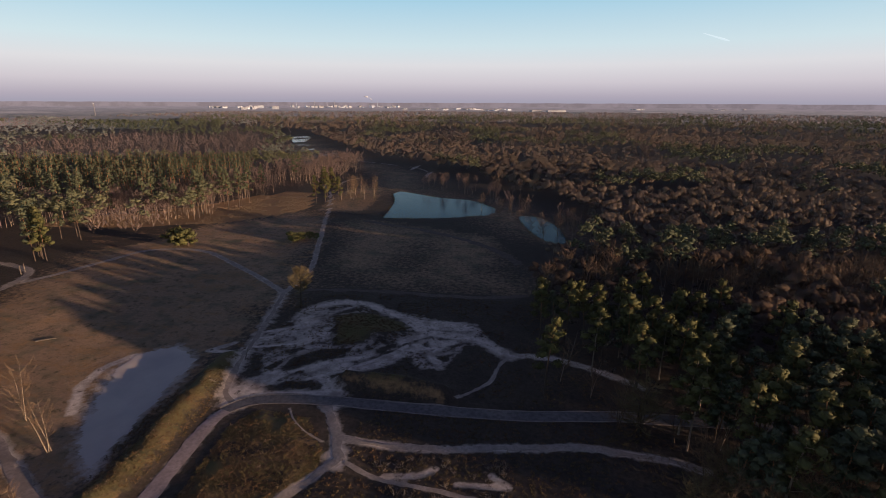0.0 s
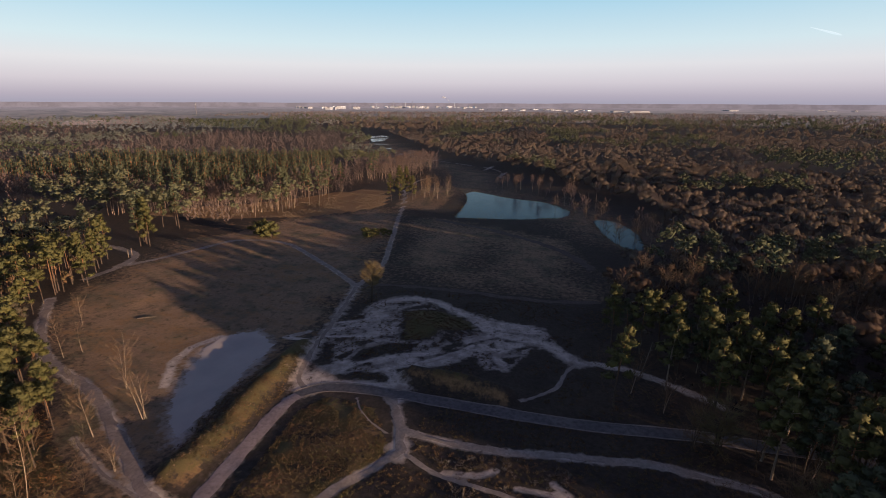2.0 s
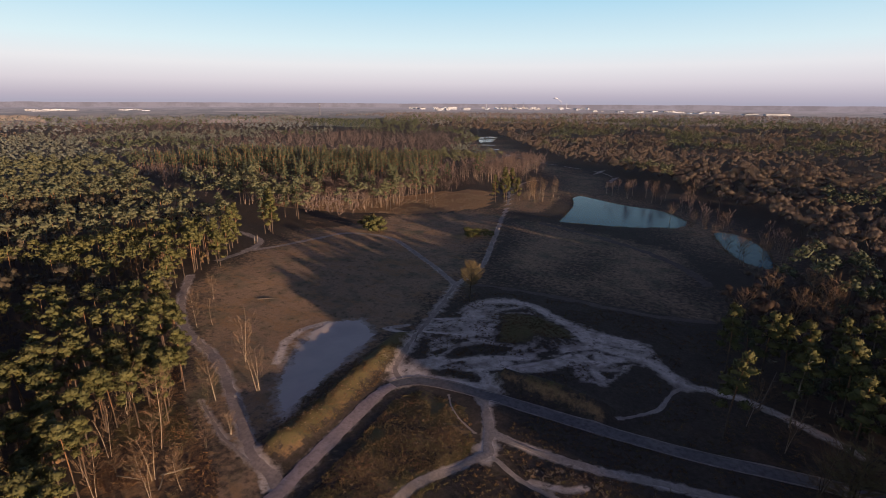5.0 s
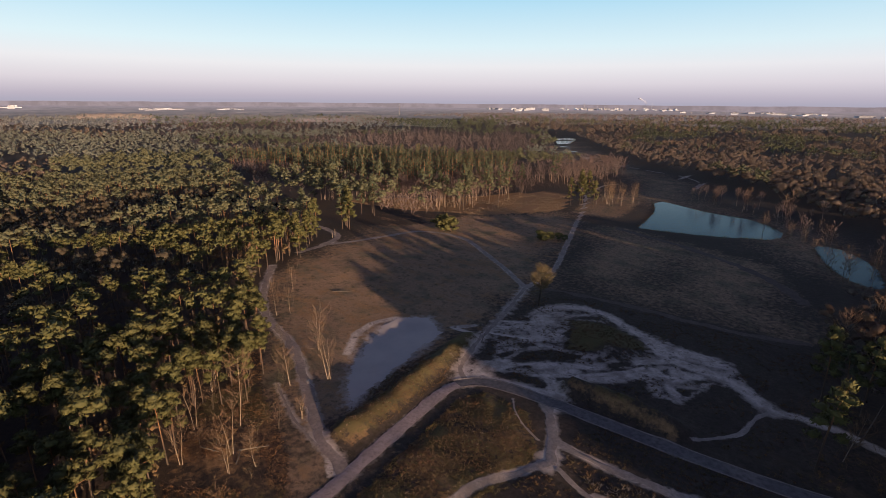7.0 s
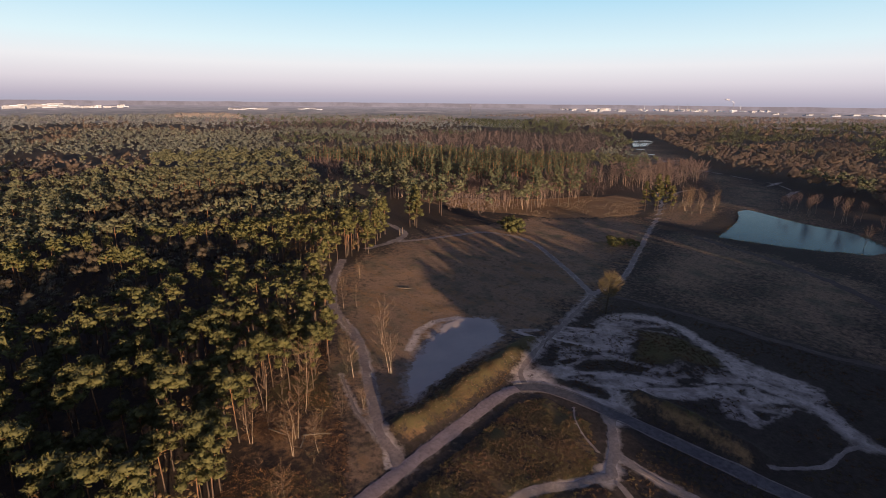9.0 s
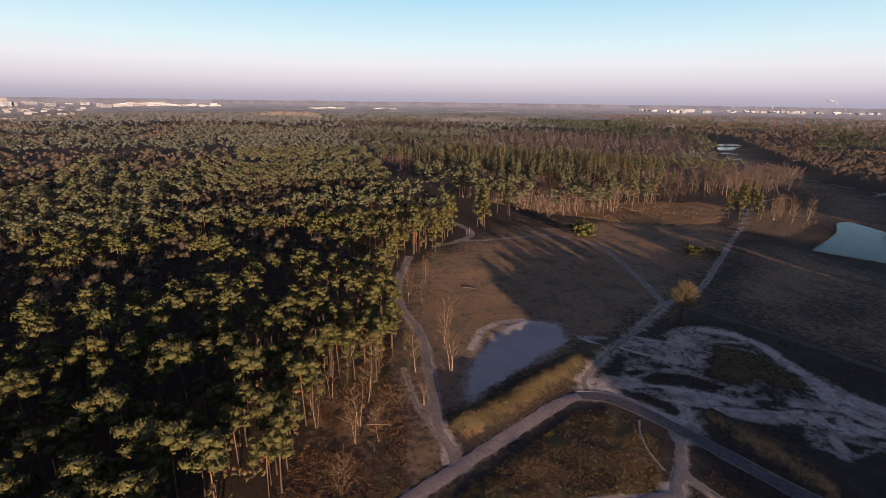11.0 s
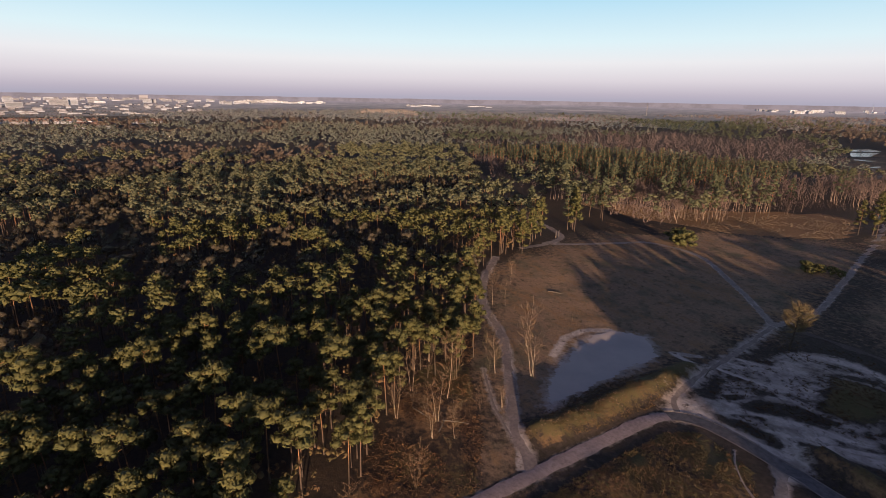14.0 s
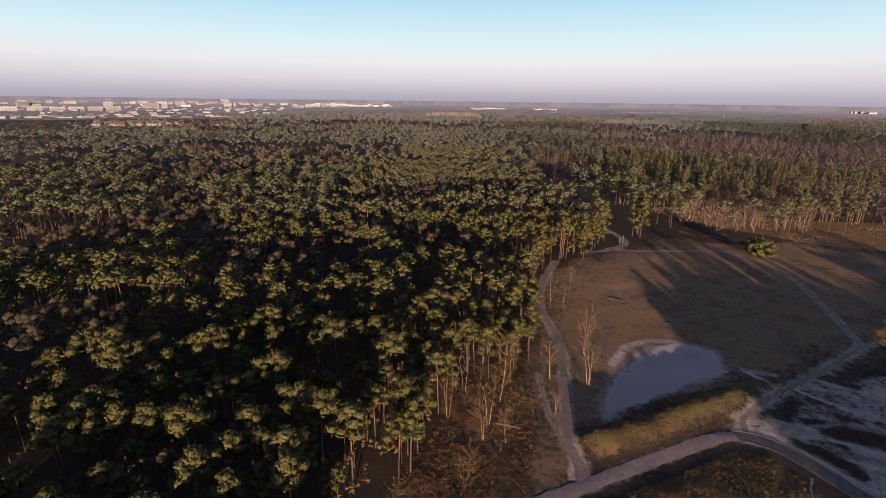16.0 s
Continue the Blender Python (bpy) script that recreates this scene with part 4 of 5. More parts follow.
order = np.argsort(np.where(in_view(x, y), d, 1e9))[:56]
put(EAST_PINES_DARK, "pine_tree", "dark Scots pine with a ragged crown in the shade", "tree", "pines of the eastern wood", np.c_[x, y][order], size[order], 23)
rest = np.ones(len(x), bool)
rest[order] = False
leafless = rest & (wave(x + 40, y, 24) > 0.16) & (y > 82)
rest &= ~leafless
# fill pines beyond the view stay up to here, to shade the field
rest &= x < 150
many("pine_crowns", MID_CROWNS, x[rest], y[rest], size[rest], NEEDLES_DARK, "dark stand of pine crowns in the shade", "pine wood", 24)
many("pine_trunks", MID_TRUNKS, x[rest], y[rest], size[rest], PINE_BARK, "dark pine trunks in the shade", "pine wood", 24)
EAST_BARE = [dome(190 + s, 13.0, 130, 0.75, 0.05, 2.8, lumps=12) for s in range(5)]
many("bare_wood", EAST_BARE, x[leafless], y[leafless], size[leafless] * 1.05, TWIGS_RUST, "rust-brown leafless crowns between the eastern pines", "bare wood", 25)
x, y = scatter(line(12, 146, 22, 150, 46, 160, 70, 150, 96, 128, 140, 128, 140, 185, 60, 176, 12, 172), 5.0, 0.62, 28)
EAST_BIRCHES = []
for seed in range(4):
    t, c = bare(170 + seed, 13.0, 30, 760, 0.03, 0.24, 1 + seed % 2, low=0.3, thick=0.8)
    EAST_BIRCHES.append((mesh("birch_stem", *t, STAND_BARK, False), mesh("birch_crown", *c, TWIGS)))
put(EAST_BIRCHES, "birch_tree", "leafless reddish birch rising out of the shade", "tree", "birches behind the eastern pines", np.c_[x, y][:80], np.random.default_rng(27).uniform(0.75, 1.1, 80), 27)
LEANERS = line(16.3, 106.0, 22.4, 100.4, 37.3, 117.1, 35.5, 118.6, 42.0, 136.3, 30.5, 120.1, 27, 92, 44, 88)
for (px, py), turn, lean in zip(LEANERS, (0.3, -0.4, 0.5, 0.1, -0.6, 0.2, 0.4, -0.3), (0.42, 0.2, 0.4, 0.12, 0.3, 0.16, 0.25, 0.3)):
    stand("dead_tree", EAST_BIRCHES[int(px) % 2], px, py, 0.62, turn + 2.2, "leaning pale dead tree at the edge of the eastern wood", "tree", "dead trees of the eastern wood", lean=lean)


# birches and bare trees that stand alone
BIRCHES = line(-73.4, 63.3, -86.2, 70.1, -72.7, 41.9, -124.7, 88.0, -77.5, 56.3, -65.5, 51.0, -112.5, 74.4, -111, 78, -88, 44, -92, 47, -95, 51,
               -66, 37, -70, 30, -62, 34, -78, 36, -60, 38)
put(BIRCH_KINDS, "birch_tree", "leafless birch with a white stem beside the sandy track", "tree", "birches by the track", BIRCHES,
    [0.95, 0.95, 1.1, 0.6, 0.75, 0.45, 0.75, 0.6, 0.8, 0.85, 0.8, 0.8, 0.7, 0.7, 0.8, 0.55], 31)
EDGE_PINES = line(-95.6, 45.6, -90, 45.4, -87, 47.7, -88.5, 52.7, -86.5, 55, -95.5, 60.5, -100, 62, -107, 65.5, -112, 67.5, -118, 69.5, -124, 71.5, -91, 57, -99, 57, -104, 61, -84, 50, -93, 49.5, -82, 43, -86, 39, -131, 76.5, -137, 81, -143, 87, -148, 93, -79, 47, -72, 22.5, -73.5, 30.5, -57.5, 19.5, -66, 24, -62, 20)
put(PINE_KINDS[:3] + EDGE_KINDS, "pine_tree", "Scots pine with an orange trunk in low sun beside the track", "tree", "pines beside the track", EDGE_PINES, np.random.default_rng(29).uniform(0.62, 0.95, len(EDGE_PINES)), 29)
x, y = scatter(EDGE_WEST, 4.6, 0.6, 32, within=(30, 200))
k = free(x, y, 1.0) & in_view(x, y)
x, y = x[k][:70:3], y[k][:70:3]
put(OAK_KINDS, "bare_tree", "small leafless brown tree at the wood's edge", "tree", "bare trees at the edge", np.c_[x, y], np.random.default_rng(33).uniform(0.4, 0.7, len(x)), 33)
stand("oak_tree", lone_oak(), *(SCALE * np.array((-59.6, 132.5))), 1.12, 0.4, "lone leafless oak with a golden brown crown on the heath", "tree", "")
PONDSIDE = line(0, 246, 6, 232, 12, 222, 18, 219, 24, 226, 20, 240, -6, 266, 24, 250, -24, 285, -12, 272, 2, 262, 10, 243, -3, 292, -40, 336, -20, 330, -60, 345, 18, 235)
put(BIRCH_KINDS, "birch_tree", "leafless birch glowing in low sun beside the water", "tree", "birches by the ponds", PONDSIDE, [0.7, 0.8, 0.9, 0.8, 0.9, 0.7, 0.6, 0.8, 0.9, 0.7, 0.95, 0.8, 0.6, 1.0, 1.2, 0.8, 0.9], 34)
x, y = scatter(line(-78, 352, -58, 332, -33, 325, -10, 312, 0, 330, -40, 352, -66, 366), 4.5, 0.8, 30)
put(STAND_KINDS, "birch_tree", "reddish leafless birch on the far bank of the pond", "tree", "birches on the far bank", np.c_[x, y][::2][:26], np.random.default_rng(30).uniform(0.45, 1.0, 26), 30)
x, y = scatter(line(-128, 300, -104, 290, -92, 318, -100, 340, -125, 345), 5, 0.8, 35)
put(BIRCH_KINDS, "birch_tree", "sunlit golden birch on the pond's bank", "tree", "birches on the bank", np.c_[x, y][::2][:12], np.random.default_rng(36).uniform(0.75, 1.1, 12), 36)
GROUPED = line(-139, 182, -118, 284, -122, 289, -114, 291, -125, 283, -119, 294, -176, 152, -180, 154, -172, 150, -172, 131.4, -168, 126, -164, 122, -160, 118, -150.1, 108, -155, 110, -160, 113)
put(LOW_PINES, "pine_tree", "sunlit Scots pine at the edge of the clearing", "tree", "pines at the clearing", GROUPED,
    [0.6, 1.15, 1.25, 1.05, 1.0, 1.2, 1.2, 1.1, 1.25, 1.1, 1.15, 1.0, 0.95, 0.9, 1.0, 1.05], 37)
BUSHES = []
for seed in range(3):
    t, c = pine(56 + seed, 4.6, 14, 40, 0.42, 2.6, 0.14)
    BUSHES.append((mesh("bush_stem", *t, PINE_BARK, False), mesh("bush_crown", c[0], c[1], NEEDLES, outward=c[2])))
put(BUSHES, "pine_bush", "low dark pine bush in the brown grass", "bush", "bushes in the field", line(-98.5, 200.5, -95, 203, -92, 205, -89, 205.5, -96, 199, -142, 182, -138, 179, -135.5, 181), [0.75, 0.65, 0.6, 0.5, 0.55, 1.2, 1.0, 1.25], 38)

t, c = bare(97, 9.0, 80, 3000, 0.03, 0.42, 2, 6, low=0.12, thick=1.4, rise=(0.0, 1.0))
ROUND_OAK = [(mesh("oak_stem", *t, OAK_BARK, False), mesh("oak_crown", *c, TWIGS_GOLD))]
put(ROUND_OAK, "oak_tree", "dense round leafless oak beside the shaded lane", "tree", "round oaks by the lane", line(30.4, 90.1, 40, 76, 48, 69, 35, 70), [1.15, 0.95, 1.0, 0.8], 96)
x, y = scatter(line(24, 98, 26, 84, 34, 72, 44, 58, 66, 60, 66, 99, 44, 99), 5.0, 0.75, 39)
k = free(x, y, 0.4)
x, y = x[k][:26], y[k][:26]
put(OAK_KINDS, "bare_tree", "leafless brown tree over the shaded lane", "tree", "bare trees by the lane", np.c_[x, y], np.random.default_rng(40).uniform(0.8, 1.25, len(x)), 40)

# birches that close off the pools
MID_BARE = [bare(140 + s, 11.5, 10, 100, 0.11, 0.25, 1, 3, 0.25, 0.8) for s in range(5)]
MID_TWIGS, MID_STEMS = [c for _, c in MID_BARE], [t for t, _ in MID_BARE]
for pts, seed in ((line(-2, 280, 26, 264, 33, 228, 25, 222, 23, 250, 9, 278), 117), (line(-16, 291, -9, 276, -4, 278, -6, 298, -24, 313), 118), (line(2, 240, 12, 223, 16, 220, 10, 218, -2, 236), 119)):
    x, y = scatter(pts, 3.4, 0.7, seed)
    k = free(x, y, 0.3)
    size = np.random.default_rng(seed).uniform(0.4, 0.85, k.sum())
    many("birch_crowns", MID_TWIGS, x[k], y[k], size, TWIGS_RED, "leafless birch thicket beside the pool", "birch wood", seed)
    many("birch_stems", MID_STEMS, x[k], y[k], size, STAND_BARK, "pale birch stems beside the pool", "birch wood", seed)

# the northern stand: bare birches in front, tall pines behind
FRONT = line(-242, 186, -215, 197, -190, 204, -172, 208, -166, 232, -170, 262, -168, 300, -162, 325, -146, 372, -160, 470, -190, 480, -206, 350, -206, 292, -218, 256, -236, 232, -262, 216)
x, y = scatter(FRONT, 4.2, 0.8, 41)
k = free(x, y, 1.0) & (wave(x, y, 16) > 0.36)
x, y = x[k], y[k]
d = np.hypot(x - EYE_X, y - EYE_Y)
order = np.argsort(d)[:150]
size = np.random.default_rng(42).uniform(0.7, 1.25, len(x))
put(STAND_KINDS, "birch_tree", "slender leafless birch at the front of the stand", "tree", "birches of the northern stand", np.c_[x, y][order], size[order], 43)
rest = np.ones(len(x), bool)
rest[order] = False
many("birch_crowns", MID_TWIGS, x[rest], y[rest], size[rest], TWIGS_STAND, "reddish brown thicket of birch twigs", "birch wood", 44)
many("birch_stems", MID_STEMS, x[rest], y[rest], size[rest], STAND_BARK, "brown birch stems of the northern stand", "birch wood", 44)
x, y = scatter(DARK_BAND, 6.0, 0.85, 45)
TALL = [pine(160 + s, 17.0, 9, 5, 1.05, 2.5, 0.42, core=False, cone=0.45, soft=0.3) for s in range(5)]
size = np.random.default_rng(46).uniform(0.85, 1.15, len(x))
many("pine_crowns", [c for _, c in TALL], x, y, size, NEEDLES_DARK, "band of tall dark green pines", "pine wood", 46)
many("pine_trunks", [tube([(0, 0, 0), (0.1, 0, 9), (0.2, 0.1, 17)], [0.22, 0.16, 0.06], 4)], x, y, size, PINE_BARK, "tall pine trunks behind the birches", "pine wood", 46)
x, y = scatter(line(-262, 172, -232, 192, -205, 204, -178, 214, -172, 262, -190, 262, -215, 226, -258, 200), 8, 0.5, 47)
put(STAND_PINES, "pine_tree", "tall dark green pine among bare birches", "tree", "pines among the birches", np.vstack([np.c_[x, y][::2][:20], line(-176, 149, -179, 154, -193, 183, -196, 178, -208, 207, -177, 226, -192, 238, -168, 228, -171, 242, -166, 255, -163, 261, -165, 275, -186, 232, -193, 280, -175, 353, -183, 376, -187, 179, -209, 251, -173, 242, -181, 273, -174, 284, -190, 262, -197, 141, -168, 232, -205, 214, -171, 300)]), np.random.default_rng(48).uniform(0.9, 1.35, 46), 48)

# woods farther off
# pines added to this row so that it shades the eastern field
x, y = scatter(ROW_EAST, 6.0, 0.55, 116, within=(0, 330))
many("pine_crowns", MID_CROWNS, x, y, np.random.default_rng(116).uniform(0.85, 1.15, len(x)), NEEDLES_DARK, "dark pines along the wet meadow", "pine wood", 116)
FAR_PINE = [pine(200 + s, 14.0, 2, 3, 1.7, 2.2, 0.8, core=False, lump=(1.4, 2.0), soft=0.45)[1] for s in range(6)]
FAR_BARE = [dome(220 + s, 10.5, 9, 1.5, 0.3, 3.5, lumps=3) for s in range(6)]


FAR_SLENDER = [bare(360 + s, 12.5, 5, 20, 0.2, 0.2, 1, 3, 0.25, 1.6)[1] for s in range(5)]


def woods_at(x, y):
    """Which kind stands at a place: 0 pine, 1 dark pine, 2 brown, 3 reddish, -1 none."""
    kind = np.full(len(x), -1)
    west, north, east = inside(x, y, PINES_WEST), inside(x, y, STAND_NORTH), inside(x, y, WOOD_EAST)
    n = 0.6 * wave(x, y, 70) + 0.4 * wave(x + 300, y, 26)
    south_w = ramp(np.degrees(np.arctan2(y - EYE_Y, x - EYE_X)) % 360, 172, 194)
    kind[west] = np.where(n[west] > 0.62 - 0.06 * south_w[west], 2, 0)
    kind[north] = np.where(n[north] > 0.56, 0, np.where(n[north] < 0.33, 1, 3))
    kind[east] = np.where(n[east] > 0.60, 1, 2)
    kind[inside(x, y, RED_STAND)] = 3
    kind[inside(x, y, FAR_PINES)] = 1
    k = inside(x, y, EAST_PINES)
    kind[k] = np.where(n[k] > 0.52, 1, 2)
    kind[inside(x, y, DARK_BAND) | inside(x, y, FRONT)] = -1
    row = inside(x, y, ROW_EAST)
    kind[row] = 2
    kind[away(x, y, VALLEY) < 24] = -1
    kind[away(x, y, FAR_MEADOW) < 12] = -1
    kind[inside(x, y, MEADOW) | inside(x, y, QUARRY)] = -1
    return kind


MID_DOMES = [dome(400 + s, 10.5, 48, 1.05, 0.10, 3.3, lumps=6) for s in range(6)]
CLOSE_RANKS = line(33, 262, 31, 228, 42, 206, 180, 212, 330, 206, 330, 330, 60, 330, 27, 300)
r = np.random.default_rng(51)
for reach, gap, pine_set, bare_set, tag in (((150, 420), 6.0, HIGH_CROWNS, MID_DOMES, "near"), ((420, 800), 8.2, FAR_PINE, FAR_BARE, "far"), ((800, 1400), 13.5, FAR_PINE, FAR_BARE, "farther")):
    gx2 = np.arange(-reach[1], min(reach[1], 900), gap)
    gy2 = np.arange(-400, reach[1], gap)
    x, y = (a.ravel() for a in np.meshgrid(gx2, gy2))
    x, y = x + r.uniform(-0.5, 0.5, len(x)) * gap, y + r.uniform(-0.5, 0.5, len(x)) * gap
    d = np.hypot(x - EYE_X, y - EYE_Y)
    k = (d > reach[0]) & (d < reach[1]) & in_view(x, y) & (r.random(len(x)) < 0.88)
    x, y, d = x[k], y[k], d[k]
    kind = woods_at(x, y)
    kind[inside(x, y, PINES_WEST) & (d < 330)] = -1
    kind[(inside(x, y, STAND_EAST) | inside(x, y, ROW_EAST) | inside(x, y, CLOSE_RANKS)) & (d < 330)] = -1
    k = kind >= 0
    if tag == "near":
        k &= free(x, y, 1.0)
    x, y, kind = x[k], y[k], kind[k]
    size = r.uniform(0.8, 1.2, len(x))
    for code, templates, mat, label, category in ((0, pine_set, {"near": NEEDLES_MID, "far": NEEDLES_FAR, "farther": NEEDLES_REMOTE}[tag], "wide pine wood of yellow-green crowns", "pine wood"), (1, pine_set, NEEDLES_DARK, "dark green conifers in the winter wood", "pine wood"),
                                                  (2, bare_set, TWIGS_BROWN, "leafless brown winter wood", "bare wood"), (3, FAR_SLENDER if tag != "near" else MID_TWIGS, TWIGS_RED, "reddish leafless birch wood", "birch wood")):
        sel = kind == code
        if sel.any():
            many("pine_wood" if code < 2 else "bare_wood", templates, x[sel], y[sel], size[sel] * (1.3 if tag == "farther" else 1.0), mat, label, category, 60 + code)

# the farthest crowns, with haze put into their colours
TWIGS_REMOTE = two_tone("hazed_remote_twigs", (0.200, 0.158, 0.150), (0.240, 0.186, 0.165), 0.006, 0.9, island=0.35, tint=(0.13, 0.11, 0.115), airy=0.3)
REMOTE = [dome(260 + s, 7.0, 4, 2.2, 0.5, 3.6, lumps=2) for s in range(5)]
x, y = (a.ravel() for a in np.meshgrid(np.arange(-2300, 1100, 25.0), np.arange(-500, 2300, 25.0)))
x, y = x + r.uniform(-12, 12, len(x)), y + r.uniform(-12, 12, len(x))
d = np.hypot(x - EYE_X, y - EYE_Y)
k = (d > 1400) & (d < 2300) & in_view(x, y)
x, y = x[k], y[k]
kind = woods_at(x, y)
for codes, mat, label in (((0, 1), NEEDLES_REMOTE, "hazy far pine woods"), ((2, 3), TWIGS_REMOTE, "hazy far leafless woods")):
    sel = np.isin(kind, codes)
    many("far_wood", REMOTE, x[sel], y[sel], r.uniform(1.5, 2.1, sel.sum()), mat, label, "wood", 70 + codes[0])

# close ranks of the eastern bare wood
for pts, seed in ((ROW_EAST, 111), (CLOSE_RANKS, 112)):
    x, y = scatter(pts, 5.2, 0.9, seed, within=(0, 330))
    k = free(x, y, 1.0)
    x, y = x[k], y[k]
    size = np.random.default_rng(seed).uniform(0.7, 1.15, len(x))
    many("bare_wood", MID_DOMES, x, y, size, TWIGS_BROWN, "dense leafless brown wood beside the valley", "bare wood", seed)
    many("bare_stems", MID_STEMS, x, y, size, OAK_BARK, "dark grey-brown stems of the leafless wood", "bare wood", seed)
x, y = scatter(FRONT, 2.6, 0.5, 113, within=(0, 330))
k = free(x, y, 1.0)
many("thicket", [bare(340 + s, 4.5, 5, 36, 0.06, 0.45, 1, 3, 0.1)[1] for s in range(4)], x[k], y[k], np.random.default_rng(113).uniform(0.5, 1.2, k.sum()), TWIGS_RED, "low reddish thicket under the birches", "thicket", 113)

# ---- undergrowth ----
FIELD_GRASS = two_tone("brown_field_grass", (0.255, 0.172, 0.105), (0.20, 0.148, 0.09), 0.08, 0.95, island=0.3, tint=(0.15, 0.115, 0.07))
BRACKEN = two_tone("rusty_bracken", (0.30, 0.15, 0.055), (0.15, 0.085, 0.042), 0.2, 0.95, island=0.6, tint=(0.10, 0.065, 0.04))
LITTER_TUFT = []
for k in range(5):
    rh = np.random.default_rng(350 + k)
    ways = rh.normal(size=(16, 3)) * (1, 1, 0.25) + (0, 0, 0.35)
    LITTER_TUFT.append(spikes(rh, rh.normal(size=(16, 3)) * (0.38, 0.38, 0.02), ways / np.linalg.norm(ways, axis=1)[:, None], rh.uniform(0.3, 0.8, 16), 0.04))
HEATHER_TUFT = []
for k in range(5):
    rh = np.random.default_rng(300 + k)
    ways = rh.normal(size=(15, 3)) * (0.9, 0.9, 0.25) + (0, 0, 0.65)
    HEATHER_TUFT.append(spikes(rh, rh.normal(size=(15, 3)) * (0.2, 0.2, 0.0), ways / np.linalg.norm(ways, axis=1)[:, None], rh.uniform(0.22, 0.58, 15), 0.05))


def undergrowth(name, pts, gap, keep, mat, label, seed, lo, hi, bumps=4.0, cut=0.35, category="undergrowth", forms=None):
    x, y = scatter(pts, gap, keep, seed)
    k = free(x, y, 0.1) & (wave(x, y, bumps) > cut) & ~inside(x, y, PAN)
    for s, half in SAND:
        k &= away(x, y, s) > half * 0.9
    x, y = x[k], y[k]
    if len(x) == 0:
        return None
    return many(name, forms or HEATHER_TUFT, x, y, np.random.default_rng(seed).uniform(lo, hi, len(x)), mat, label, category, seed)


undergrowth("heather", HEATH, 0.48, 0.9, HEATHER, "dry brown heather on a low mound", 71, 0.4, 0.95, cut=0.15)
undergrowth("dry_grass", HEATH, 1.3, 0.7, STRAW, "straw-coloured tufts among the heather", 70, 0.4, 0.9, bumps=6.0, cut=0.45)
undergrowth("green_tufts", HEATH, 0.8, 0.8, NEEDLES, "mossy green tufts among the heather", 69, 0.4, 0.8, bumps=7.0, cut=0.5)
undergrowth("heather", line(-47, 86, -60, 92, -66, 122, -70, 142, -25, 150, 12, 150, 20, 120, 30, 96, 0, 93), 1.0, 0.8, HEATHER, "dark heather around the bare sand", 72, 0.5, 1.0, cut=0.45)
undergrowth("heather", line(-22, 88, 30, 94, 40, 84, 42, 74, 20, 60, -30, 50, -22, 72), 0.75, 0.85, HEATHER, "dark heather between the sand paths", 73, 0.45, 0.95, cut=0.3)
undergrowth("bleached_heather", line(-20, 72, -3, 77, 10, 78, 12, 66, -18, 64), 0.9, 0.7, REED, "pale bleached heather along the path", 74, 0.7, 1.5, cut=0.55)
undergrowth("dry_grass", CLEARING, 1.2, 0.85, STRAW, "tussocks of dry grass in the clearing", 75, 0.5, 1.2, bumps=7.0, cut=0.42)
undergrowth("dry_grass", EDGE_WEST, 1.4, 0.6, BRACKEN, "dry grass and bracken under the edge of the wood", 76, 0.6, 1.2, bumps=7.0, cut=0.5, forms=LITTER_TUFT)
undergrowth("dry_grass", line(-55, 50, -55, 70, -59, 92, -61, 102, -65, 100, -61, 80, -59, 56), 0.7, 0.8, STRAW, "tufts of yellow grass on the dike", 77, 0.25, 0.6, bumps=3.0, cut=0.55)
FIELD = line(-152, 104, -158, 125, -150, 165, -120, 175, -72, 141, -64, 104, -88, 104, -90, 84, -76, 68, -96, 70, -118, 76, -138, 90)
undergrowth("field_grass", FIELD, 0.85, 0.85, FIELD_GRASS, "short tufted grass of the brown field", 79, 0.18, 0.36, bumps=3.0, cut=0.3, category="grass")
undergrowth("field_grass", line(-56, 54, -52, 60, -54, 80, -60, 96, -66, 84, -62, 60), 0.55, 0.85, HEATHER, "short brown turf along the dike", 80, 0.45, 0.9, cut=0.2, category="grass")
undergrowth("bracken", EDGE_WEST, 0.75, 0.8, BRACKEN, "rust-brown bracken and fallen twigs", 84, 0.4, 1.0, bumps=5.0, cut=0.38, forms=LITTER_TUFT)
undergrowth("green_tufts", EDGE_WEST, 1.3, 0.7, NEEDLES, "mossy green cushions at the edge of the wood", 83, 0.3, 0.6, bumps=8.0, cut=0.52)
# low growth added to keep the sun off the pine wood's floor
x, y = scatter(PINES_WEST, 3.1, 0.8, 81, within=(20, 190), box=((-330, -170), (-20, 200)))
k = free(x, y, 1.2) & in_view(x, y)
many("undergrowth", FAR_BARE, x[k], y[k], np.random.default_rng(81).uniform(0.2, 0.5, k.sum()), HEATHER, "dark undergrowth on the floor of the pine wood", "undergrowth", 81)
BRUSH = [bare(330 + s, 3.4, 8, 56, 0.02, 0.5, 2, 3, 0.1)[1] for s in range(4)]
x, y = scatter(EDGE_WEST, 4.0, 0.5, 85, within=(30, 200))
k = free(x, y, 0.5)
many("brushwood", BRUSH, x[k], y[k], np.random.default_rng(86).uniform(0.4, 1.0, k.sum()), TWIGS, "tangled bare brushwood at the edge of the wood", "brushwood", 86)
x, y = scatter(line(18, 124, 30, 102, 60, 101, 60, 62, 40, 60, 24, 84, 10, 96, 6, 118), 3.0, 0.7, 87)
k = free(x, y, 0.8)
many("brushwood", BRUSH, x[k], y[k], np.random.default_rng(88).uniform(0.6, 1.6, k.sum()), TWIGS, "dark bare brushwood beside the eastern wood", "brushwood", 88)
